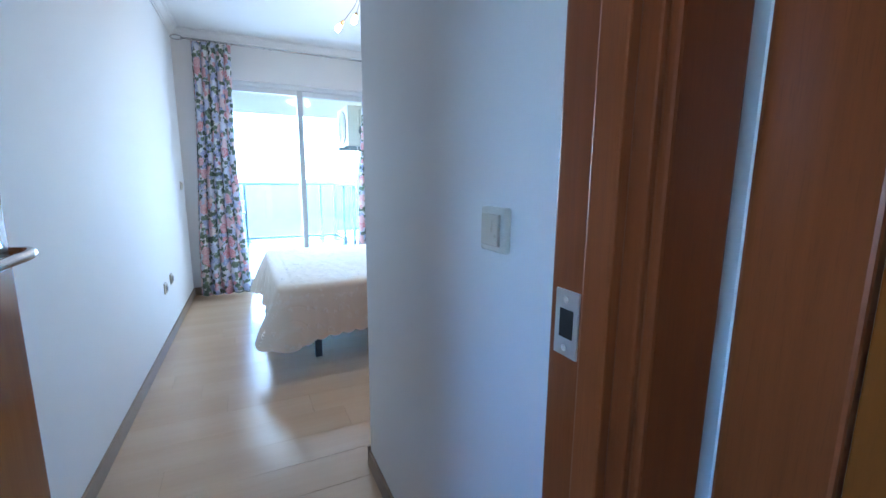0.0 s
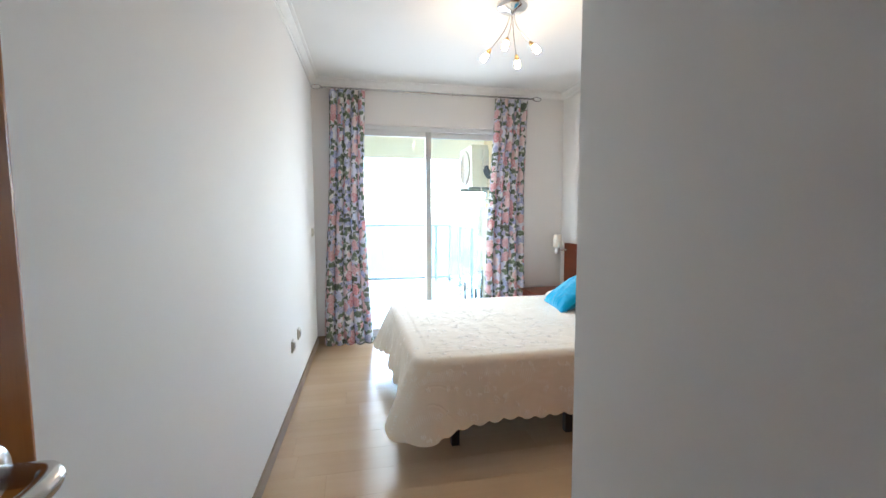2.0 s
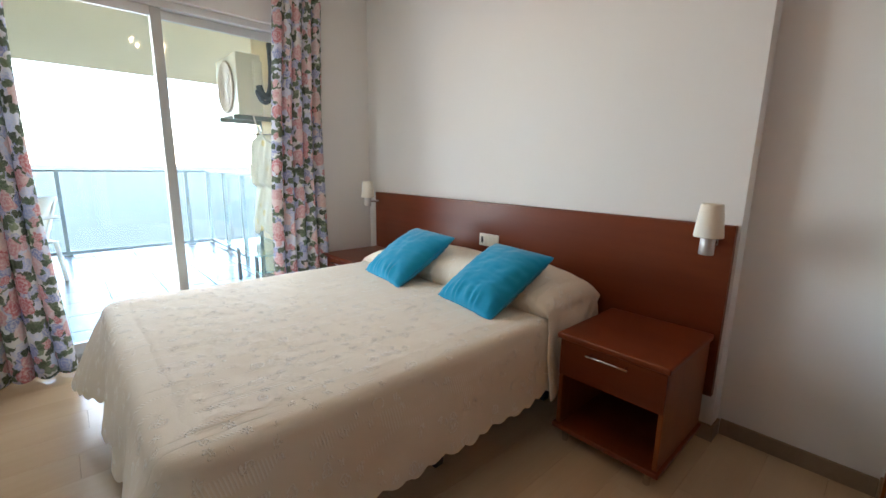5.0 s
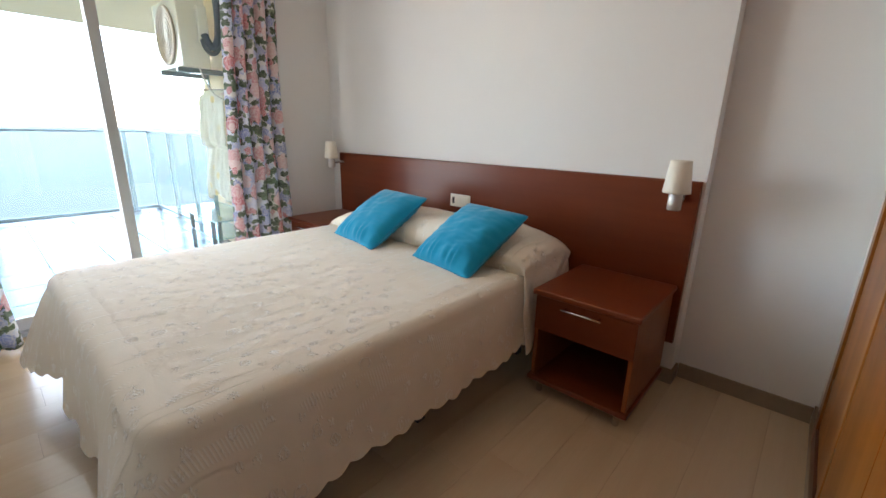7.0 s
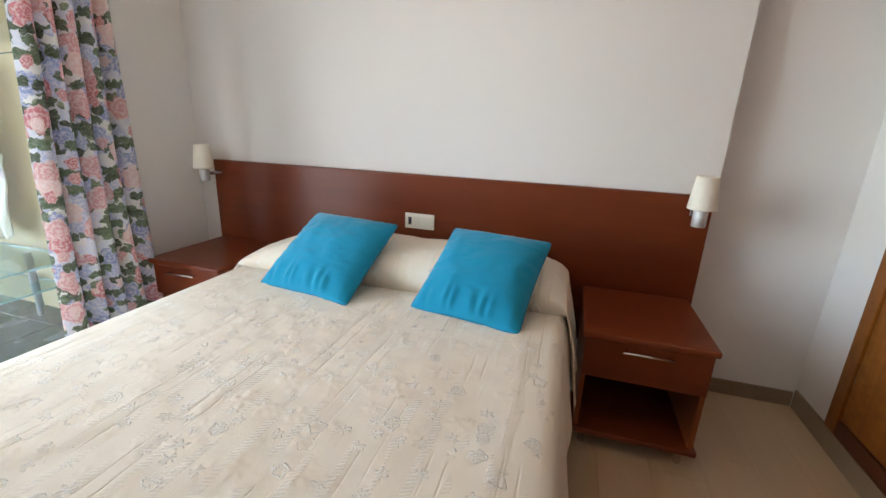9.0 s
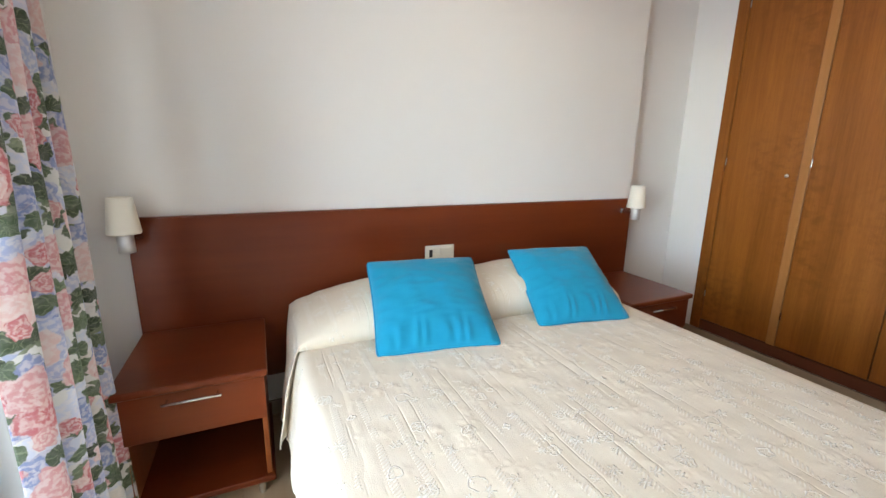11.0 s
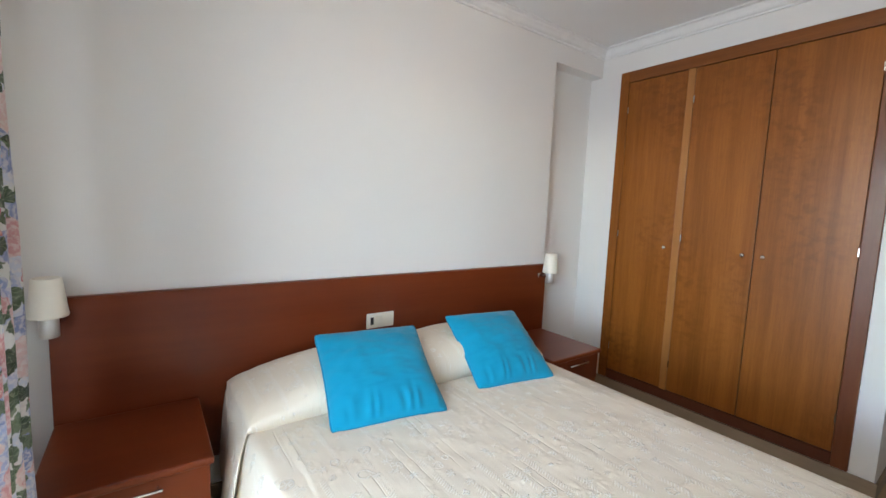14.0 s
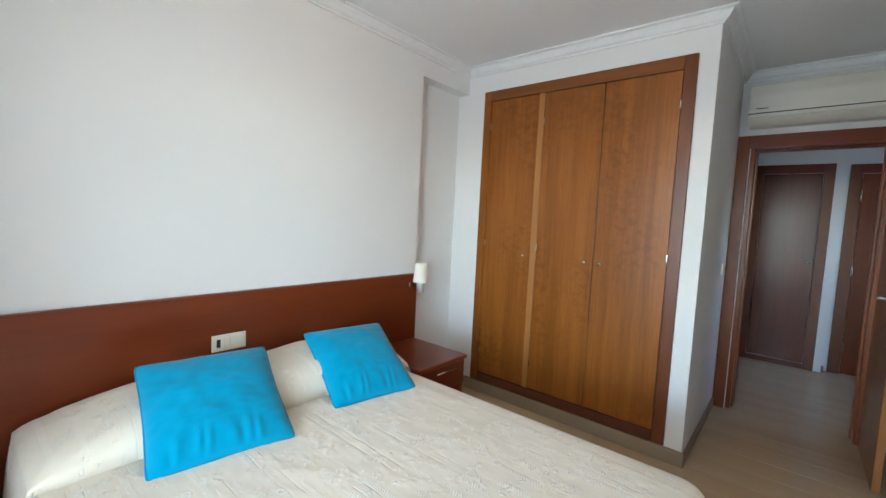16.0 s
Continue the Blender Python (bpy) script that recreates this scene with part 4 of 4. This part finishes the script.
def bolster(u, v):
    """The cover over the pillows: a soft roll along the headboard whose ends hang down past the mattress."""
    a = (2 * u - 1) * 1.20
    s, side = abs(a), math.copysign(1.0, a)
    high = 0.152 - 0.016 * math.exp(-((a / 0.17) ** 2)) + 0.008 * noise.noise((a * 3, 2, 2))
    high *= 1 - 0.06 * min(1.0, max(0.0, a) / 0.4)
    flat, reach = (0.08, 0.748) if side > 0 else (0.38, 0.772)
    if s < flat:
        yy, hang, fall = s, 0.0, 1.0
    elif s < 0.86:
        q = (s - flat) / (0.86 - flat) * math.pi / 2
        yy, hang, fall = flat + (reach - flat) * math.sin(q), 0.0, math.cos(q) ** (1.1 if side > 0 else 0.85)
    else:
        q = (s - 0.86) / 0.34
        yy, hang, fall = reach + 0.018 * math.sin(min(1.0, q * 2.5) * math.pi / 2) + 0.045 * q, q * 0.30, 0.0
    c, sn = math.cos(math.pi * v), math.sin(math.pi * v)
    x = 2.150 - (0.232 + 0.010 * noise.noise((a * 2.5, 1, 1))) * math.copysign(abs(c) ** 0.75, c)
    lip = 0.016 * min(1.0, v * 30) + 0.010 * noise.noise((a * 4, v * 3, 7)) * sn + 0.004 * noise.noise((a * 12, v * 9, 3))
    z = high * fall * abs(sn) ** 0.62 + lip * (1 - min(1.0, hang * 8)) - hang
    if hang:
        k = min(1.0, hang / 0.10)
        x += k * ((1.862 - (0.03 if side > 0 else 0.0) + v * 0.34 + 0.02 * hang) - x)
        yy += (0.012 * max(0.0, 1 - v / 0.2) * k) if side > 0 else 0.0
        yy += 0.013 * math.sin(v * 11 + 1) * k + 0.006 * noise.noise((v * 4, hang * 9, side))
        z += 0.02 * k * math.sin(v * 6 + side) - 0.03 * k * (1 - v)
    return x - 1.4, 3.872 + side * yy - 3.865, z


ob = part("pillow_cover", grid_mesh(bolster, 150, 30), SPREAD, spread, "bedspread folded over the pillows", True)
ob.modifiers.new("cloth", "SOLIDIFY").thickness = 0.005


# ---- cushions ----
def cushion(centre, across, up, half, label):
    u, v = Vector(across).normalized(), Vector(up)
    v = (v - u * v.dot(u)).normalized()
    w = u.cross(v)
    t = new("cushion")
    t.matrix_basis = Matrix.Translation(centre) @ Matrix((u, v, w)).transposed().to_4x4()
    tagged(t, label, "cushion", "turquoise cushions on the bed")

    def edge(a, b):
        """Outline with slightly pulled-in sides and rounded corners."""
        x, y = 2 * a - 1, 2 * b - 1
        c = 1 - 0.030 * (x * x * y * y) ** 6
        return x * c * (1 - 0.045 * (1 - y * y)) * half * 1.015, y * c * (1 - 0.045 * (1 - x * x)) * 0.227, x, y

    for sign, name in ((1, "front"), (-1, "back")):
        def fn(a, b):
            px, py, x, y = edge(a, b)
            fat = max(0.0, (1 - abs(x) ** 2.6) * (1 - abs(y) ** 2.6)) ** 0.55
            crease = 0.008 * noise.noise((x * 3 + centre[1], y * 3, sign)) + 0.008 * math.exp(-((y + 0.85) / 0.22) ** 2) * math.sin(x * 27 + 5 * noise.noise((x * 3, y, 4)))
            fine = 0.0035 * noise.noise((x * 5 + y * 2, y * 11, 3 + centre[1])) + 0.004 * math.exp(-((abs(x) - 0.92) / 0.14) ** 2) * math.sin(y * 26 + 4 * noise.noise((y * 3, x, 1)))
            return px, py, sign * (0.078 * fat) + (crease + fine) * fat
        part(name, grid_mesh(fn, 64, 64), TURQUOISE, t, "", True)
    ring = [edge(k / 30, 0)[:2] for k in range(30)] + [edge(1, k / 30)[:2] for k in range(30)] + [edge(1 - k / 30, 1)[:2] for k in range(30)] + [edge(0, 1 - k / 30)[:2] for k in range(31)]
    part("piping", tube([(x, y, 0) for x, y in ring], 0.0038, 8), PIPING, t, "", True)


cushion((1.928, 3.437, 0.658), (0.0735, 0.4215, 0.0), (0.3765, -0.006, 0.2355), 0.215, "square turquoise cushion leaning on the pillow nearer the wardrobe")
cushion((1.920, 4.116, 0.660), (0.072, 0.458, 0.0), (0.368, -0.05, 0.244), 0.230, "square turquoise cushion leaning on the pillow nearer the window")


# ---- curtains and rod ----
def curtain(top, low, ends, folds, phase, label):
    """top, mid and low: left and right edge at the rod, half way and at the floor."""
    z0, z1 = ends
    wide = 1.9 * (low[1] - low[0])

    def fn(u, v):
        z = z1 + (z0 - z1) * v
        a = top[0] + (low[0] - top[0]) * v ** 1.2 + 0.012 * math.sin(v * 5 + phase)
        b = top[1] + (low[1] - top[1]) * v ** 1.2 - 0.035 * math.sin(math.pi * v)
        amp = 0.030 + 0.022 * v
        wob = folds * 2 * math.pi * (u + 0.02 * noise.noise((u * 4, v * 1.5, phase)))
        y = 5.185 + amp * math.sin(wob + phase) * (0.75 + 0.4 * noise.noise((u * 3, phase, 1))) + 0.012 * noise.noise((u * 6, v * 4, 3 + phase))
        x = a + (b - a) * (u + 0.02 * math.cos(wob + phase))
        return x, y, z

    bm = grid_mesh(fn, 150, 50)
    uv = bm.loops.layers.uv.active
    for f in bm.faces:
        for loop in f.loops:
            loop[uv].uv = (loop[uv].uv[0] * wide + phase, (1 - loop[uv].uv[1]) * (z1 - z0))
    ob = part("curtain", bm, FLORAL, None, "", True)
    ob.modifiers.new("cloth", "SOLIDIFY").thickness = 0.002
    tagged(ob, label, "curtain", "curtains on the rod")


curtain((-0.035, 0.300), (-0.118, 0.342), (0.015, 2.445), 5, 0.4, "rose printed curtain in pink, blue and green by the wall")
curtain((1.600, 1.966), (1.490, 1.982), (0.015, 2.445), 5, 2.1, "rose printed curtain in pink, blue and green beside the bed")

rod = thing("curtain_rod", 0.96, 5.19, 2.462, "thin grey steel curtain rod with looped ends", "curtain rod")
part("pole", tube([(-1.06, 0, 0), (1.06, 0, 0)], 0.009, 12), CHROME, rod, "", True)
for s in (-1, 1):
    loop = [(s * (1.095 + 0.045 * math.cos(a)), 0, 0.020 * math.sin(a)) for a in [2 * math.pi * k / 20 for k in range(21)]]
    part("finial", tube(loop, 0.006, 8), CHROME, rod, "looped end", True)
    part("bracket", box(s * 0.86 - 0.006, s * 0.86 + 0.006, 0, 0.13, -0.006, 0.006, bevel=0.002), CHROME, rod)
for x in [-0.98 + 0.048 * k for k in range(8)] + [-0.36, -0.29, -0.12, -0.08, 0.05, 0.2, 0.3] + [0.66 + 0.046 * k for k in range(8)]:
    ring = [(x, 0.014 * math.cos(a), 0.014 * math.sin(a) - 0.004) for a in [2 * math.pi * k / 14 for k in range(15)]]
    part("ring", tube(ring, 0.0025, 6), CHROME, rod)

# ---- balcony door ----
win = tagged(thing("window_1", (WX0 + WX1) / 2, 5.40, 0, "sliding balcony door in white aluminium with two panes", "window"), kind="structure")
WC = (WX0 + WX1) / 2


def window_part(name, x0, x1, y0, y1, z0, z1, mat=ALU_SHADED, parent=None, bevel=0.003):
    return part(name, box(x0 - WC, x1 - WC, y0 - 5.40, y1 - 5.40, z0, z1, bevel=bevel), mat, parent or win)


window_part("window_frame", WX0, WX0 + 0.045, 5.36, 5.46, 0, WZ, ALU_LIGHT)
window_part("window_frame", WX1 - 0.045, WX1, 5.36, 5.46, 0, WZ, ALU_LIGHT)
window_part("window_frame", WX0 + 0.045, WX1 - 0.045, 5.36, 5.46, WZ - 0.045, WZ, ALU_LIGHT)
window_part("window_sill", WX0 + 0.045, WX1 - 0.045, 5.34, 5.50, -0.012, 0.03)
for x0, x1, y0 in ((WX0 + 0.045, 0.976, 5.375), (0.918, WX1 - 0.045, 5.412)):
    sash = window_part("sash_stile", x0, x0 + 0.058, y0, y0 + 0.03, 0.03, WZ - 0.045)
    window_part("stile", x1 - 0.058, x1, y0, y0 + 0.03, 0.03, WZ - 0.045, ALU_SHADED, sash)
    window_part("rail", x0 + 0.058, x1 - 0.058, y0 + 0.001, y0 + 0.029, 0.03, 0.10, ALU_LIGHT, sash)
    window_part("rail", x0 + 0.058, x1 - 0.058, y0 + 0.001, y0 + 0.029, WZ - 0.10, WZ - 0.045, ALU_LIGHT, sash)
    pane = window_part("pane", x0 + 0.05, x1 - 0.05, y0 + 0.012, y0 + 0.018, 0.09, WZ - 0.09, PANE, sash, 0)
    pane.visible_shadow = False

# ---- ceiling lamp ----
lamp = thing("ceiling_lamp", 1.167, 3.615, CEIL, "chrome ceiling lamp with four lit glass shades on thin curved arms", "lamp")
part("plate", lathe([(0.094, 0.0), (0.097, -0.006), (0.095, -0.022), (0.080, -0.034), (0.030, -0.040), (0.014, -0.052)], 40), MIRROR_CHROME, lamp, "", True)
for (ex, ey, ez), lean in (((-0.113, 0.100, -0.250), (-0.55, 0.42, -0.75)), ((-0.055, -0.062, -0.240), (-0.35, -0.35, -0.86)), ((0.094, 0.160, -0.248), (0.36, 0.50, -0.79)), ((0.108, -0.040, -0.240), (0.60, -0.22, -0.75))):
    tip = Vector((ex, ey, ez))
    way = Vector(lean).normalized()
    arm = part("arm", tube(bezier((ex * 0.08, ey * 0.08, -0.04), (ex * 0.15, ey * 0.15, -0.15), tip - way * 0.09, tip), 0.0032, 8), CHROME, lamp, "", True)
    q = (-way).to_track_quat("Z", "Y").to_matrix().to_4x4()
    neck = lathe([(0.007, 0.012), (0.011, 0.004), (0.014, -0.010), (0.0155, -0.022)], 18)
    bmesh.ops.transform(neck, matrix=Matrix.Translation(tip) @ q, verts=neck.verts)
    part("neck", neck, AMBER, arm, "amber glass neck", True)
    shade = lathe([(0.013, -0.0215), (0.0165, -0.035), (0.0175, -0.055), (0.016, -0.074), (0.010, -0.076)], 18)
    bmesh.ops.transform(shade, matrix=Matrix.Translation(tip) @ q, verts=shade.verts)
    part("shade", shade, BULB, arm, "lit opal glass", True)

# ---- terrace ----
structure("terrace_floor", box(-4.2, 2.4, YWO, 9.55, -0.25, -0.034), GROUT, "cream tiled terrace floor", "floor")
terrace = bpy.data.objects["terrace_floor"]
structure("terrace_ceiling", box(-4.2, 2.9, YWO, 10.35, 2.52, 2.75), SOFFIT, "cream rendered underside of the balcony above", "ceiling")
structure("terrace_wall", box(2.05, 2.30, YWO, 6.98, -0.25, 2.52), BEIGE, "beige rendered partition wall of the terrace", "wall")
structure("facade", box(-4.2, XL - 0.12, YW + 0.01, YWO, -0.25, 2.75), BEIGE, "beige rendered house front", "wall")
structure("terrace_end_wall", box(-4.4, -4.2, YW, 9.55, -0.25, 2.75), BEIGE, "beige rendered end wall of the terrace", "wall")

railing = thing("railing", 0.34, 9.35, -0.02, "grey green aluminium balcony railing with blue tinted glass", "railing")


def rail_part(name, x0, x1, y0, y1, z0, z1, mat=ALU_GREY, bevel=0.004):
    return part(name, box(x0 - 0.34, x1 - 0.34, y0 - 9.35, y1 - 9.35, z0 + 0.02, z1 + 0.02, bevel=bevel), mat, railing)


posts_front = [2.08, 1.79, 0.375, -1.04, -2.42, -3.80]
for x in posts_front:
    rail_part("post", x - 0.022, x + 0.022, 9.325, 9.375, -0.02, 1.06)
    rail_part("foot", x - 0.05, x + 0.05, 9.305, 9.395, -0.02, -0.005)
for y in (8.48, 7.72, 7.12):
    rail_part("post", 2.055, 2.105, y - 0.022, y + 0.022, -0.02, 1.06)
    rail_part("foot", 2.035, 2.125, y - 0.05, y + 0.05, -0.02, -0.005)
rail_part("handrail", -4.2, 2.11, 9.32, 9.38, 1.06, 1.09, bevel=0.008)
rail_part("handrail", 2.05, 2.11, 7.06, 9.32, 1.06, 1.09, bevel=0.008)
rail_part("bottom_rail", -4.2, 2.06, 9.335, 9.365, 0.0, 0.04)
rail_part("bottom_rail", 2.065, 2.095, 7.06, 9.33, 0.0, 0.04)
for a, b in zip(posts_front[1:], posts_front):
    rail_part("pane", a + 0.03, b - 0.03, 9.346, 9.354, 0.042, 1.055, RAIL_PANE, 0).visible_shadow = False
for a, b in ((8.51, 9.32), (7.75, 8.45), (7.15, 7.69)):
    rail_part("pane", 2.076, 2.084, a, b, 0.042, 1.055, RAIL_PANE, 0).visible_shadow = False

# outdoor unit on the partition wall
unit = thing("outdoor_unit", 1.80, 6.61, 1.62, "cream white outdoor air conditioning unit on a wall bracket", "air conditioner")
part("casing", box(-0.12, 0.10, -0.29, 0.33, 0.02, 0.56, bevel=0.012), PLASTIC, unit)
ring = lathe([(0.225, 0.0), (0.235, -0.008), (0.235, -0.016), (0.215, -0.020), (0.205, -0.006)], 36, "x")
bmesh.ops.translate(ring, verts=ring.verts, vec=(-0.12, 0.02, 0.285))
GRILLE = plain("pinkish beige grille plastic", (0.60, 0.49, 0.41), 0.5)
grille = part("fan_grille", ring, GRILLE, unit, "round fan grille", True)
disc = lathe([(0.20, -0.003), (0.20, -0.001)], 32, "x")
bmesh.ops.translate(disc, verts=disc.verts, vec=(-0.12, 0.02, 0.285))
part("fan_opening", disc, plain("shaded brown grille", (0.44, 0.35, 0.28), 0.6), grille)
for r in (0.06, 0.10, 0.14, 0.18):
    wire = [(-0.127, 0.02 + r * math.cos(a), 0.285 + r * math.sin(a)) for a in [2 * math.pi * k / 28 for k in range(29)]]
    part("wire", tube(wire, 0.003, 5), GRILLE, grille)
part("valve_cover", box(0.02, 0.10, -0.33, -0.285, 0.22, 0.50, bevel=0.012), PLASTIC, unit)
part("pipe", tube(bezier((0.06, -0.33, 0.28), (0.08, -0.37, 0.12), (0.20, -0.37, 0.12), (0.17, -0.35, 0.66), 16), 0.030, 12), DARK_PLASTIC, unit, "dark insulated pipe loop", True)
part("pipe", tube(bezier((0.04, -0.33, 0.24), (0.06, -0.37, 0.04), (0.24, -0.39, 0.06), (0.225, -0.37, 0.88), 16), 0.020, 12), DARK_PLASTIC, unit, "dark insulated pipe", True)
for y in (-0.22, 0.22):
    part("bracket", box(-0.15, 0.26, y - 0.02, y + 0.02, -0.02, 0.02, bevel=0.003), ALU_GREY, unit)
    part("bracket_back", box(0.24, 0.26, y - 0.02, y + 0.02, -0.1, 0.4, bevel=0.003), ALU_GREY, unit)
part("drip_hose", tube(bezier((0.0, -0.3, 0.02), (0.02, -0.34, -0.2), (0.16, -0.34, -0.28), (0.255, -0.30, -0.2), 14), 0.008, 8), CHAIR_PLASTIC, unit)


# cloth hung on the partition: two gathered tiers
def cloth(u, v):
    tier = 1.0 if v > 0.52 else 0.0
    q = (v - 0.52) / 0.48 if tier else v / 0.52
    z = 1.49 - 1.0 * v - 0.03 * math.sin(u * 9) * v + 0.02 * noise.noise((u * 6, tier, 2)) * q
    y = 6.27 + u * 0.58 + 0.03 * tier * (u - 0.5) + 0.02 * noise.noise((u * 3, v * 4, 1))
    pleat = math.sin(u * (26 + 9 * tier) + 2 * noise.noise((u * 3, v * 2, 8)))
    x = 1.975 - 0.05 * math.sin(min(1.0, q * 1.2) * 1.5) - 0.012 * pleat * (0.3 + q * 0.7) - 0.03 * noise.noise((u * 7, v * 5, 3)) + 0.03 * (v < 0.03)
    return x, y, z


hung = part("hanging_cloth", grid_mesh(cloth, 60, 40), TOWEL, None, "", True)
hung.modifiers.new("cloth", "SOLIDIFY").thickness = 0.004
tagged(hung, "pale cream printed cloth hung from a line on the terrace wall", "cloth")
line = thing("clothes_line", 2.05, 6.3, 1.48, "thin grey clothes line on the terrace wall", "clothes line")
part("cord", tube([(-0.07, -0.55, 0.03), (-0.075, 0.0, 0.0), (-0.07, 0.6, 0.02)], 0.003, 6), DARK_PLASTIC, line)
for y in (-0.55, 0.6):
    part("hook", box(-0.075, 0.0, y - 0.008, y + 0.008, 0.015, 0.035, bevel=0.002), CHROME, line)

# glass table
LIGHT_METAL = plain("light grey lacquered metal", (0.55, 0.58, 0.60), 0.4, 0.1, 0.05)
GLASS_EDGE = plain("green glass edge", (0.30, 0.46, 0.42), 0.15, 0, 0.05)
table = thing("glass_table", 1.81, 6.345, -0.02, "low two tier glass table with grey legs on the terrace", "table")
for name, x0, x1, y0, y1, z, label in (("tabletop", -0.21, 0.19, -0.515, 0.515, 0.410, "clear glass top with a green edge"), ("lower_shelf", -0.14, 0.19, -0.33, 0.495, 0.215, "clear glass shelf")):
    sheet = part(name, box(x0, x1, y0, y1, z, z + 0.010, bevel=0.002), TABLE_GLASS, table, label)
    for d in ((x0 - 0.003, x1 + 0.003, y0 - 0.003, y0 - 0.0005), (x0 - 0.003, x1 + 0.003, y1 + 0.0005, y1 + 0.003), (x0 - 0.003, x0 - 0.0005, y0, y1), (x1 + 0.0005, x1 + 0.003, y0, y1)):
        part("edge", box(*d, z, z + 0.010), GLASS_EDGE, sheet, "green glass edge")
for x in (-0.10, 0.14):
    for y in (-0.12, 0.425):
        leg = lathe([(0.018, 0.0), (0.020, 0.004), (0.020, 0.405), (0.026, 0.409)], 16)
        bmesh.ops.translate(leg, verts=leg.verts, vec=(x, y, 0))
        part("leg", leg, LIGHT_METAL, table, "light grey metal leg", True)

# plastic chair on the terrace
chair = thing("plastic_chair", 0.02, 7.95, -0.02, "white moulded plastic armchair on the terrace", "chair", rz=-70)
part("seat", box(-0.24, 0.24, -0.22, 0.22, 0.40, 0.425, bevel=0.012), CHAIR_PLASTIC, chair)


def chair_back(u, v):
    x = (u - 0.5) * (0.46 + 0.02 * v)
    return x, 0.22 + 0.12 * v - 0.10 * (2 * abs(u - 0.5)) ** 2, 0.42 + 0.43 * v - 0.05 * (2 * abs(u - 0.5)) ** 3 * v


ob = part("backrest", grid_mesh(chair_back, 16, 10), CHAIR_PLASTIC, chair, "", True)
ob.modifiers.new("shell", "SOLIDIFY").thickness = 0.014
for x, y in ((-0.22, -0.20), (0.22, -0.20), (-0.20, 0.22), (0.20, 0.22)):
    part("leg", tube([(x * 1.12, y * 1.15, 0), (x, y, 0.41)], 0.022, 10, 0.7), CHAIR_PLASTIC, chair)
for s in (-1, 1):
    part("armrest", tube(bezier((s * 0.25, -0.22, 0.42), (s * 0.29, -0.26, 0.72), (s * 0.27, 0.0, 0.66), (s * 0.225, 0.27, 0.66), 12), 0.020, 10, 0.6), CHAIR_PLASTIC, chair, "", True)

# sea to the horizon
bm = bmesh.new()
for p in ((-4800, -4800), (4800, -4800), (4800, 4800), (-4800, 4800)):
    bm.verts.new((*p, -24.0))
bm.faces.new(bm.verts)
structure("water", bm, SEA, "calm turquoise sea reaching the horizon", "sea")

# ---- floor planks and terrace tiles ----
LONG, WIDE = 1.285, 0.192
plank_mesh = {}
rng = random.Random(4)
y = -1.3
while y < YW + 0.02:
    x = -1.6 - rng.random() * LONG
    while x < XN + 0.05:
        a, b = max(x, -1.59), min(x + LONG, XN + 0.09)
        if b - a > 0.03:
            key = round(b - a, 3)
            if key not in plank_mesh:
                w = b - a
                plank_mesh[key] = mesh_of(box(0.0002, w - 0.0002, 0.0002, WIDE - 0.0002, -0.012, 0.0, bevel=0.0006, segments=1), "plank", LAMINATE)
            ob = new("plank", plank_mesh[key])
            ob.location = (a, y, 0)
            ob.parent = floor_ob
        x += LONG
    y += WIDE

tile_mesh = mesh_of(box(0.0035, 0.4165, 0.0035, 0.4165, -0.034, -0.02, bevel=0.002, segments=1), "tile", TILE)
for i in range(-11, 4):
    for j in range(10):
        x, y = 0.63 + 0.42 * i - 0.01, YWO + 0.005 + 0.42 * j
        if -4.2 < x < 2.3 and y + 0.4 < 9.6:
            ob = new("tile", tile_mesh)
            ob.location = (x, y, 0)
            ob.parent = terrace
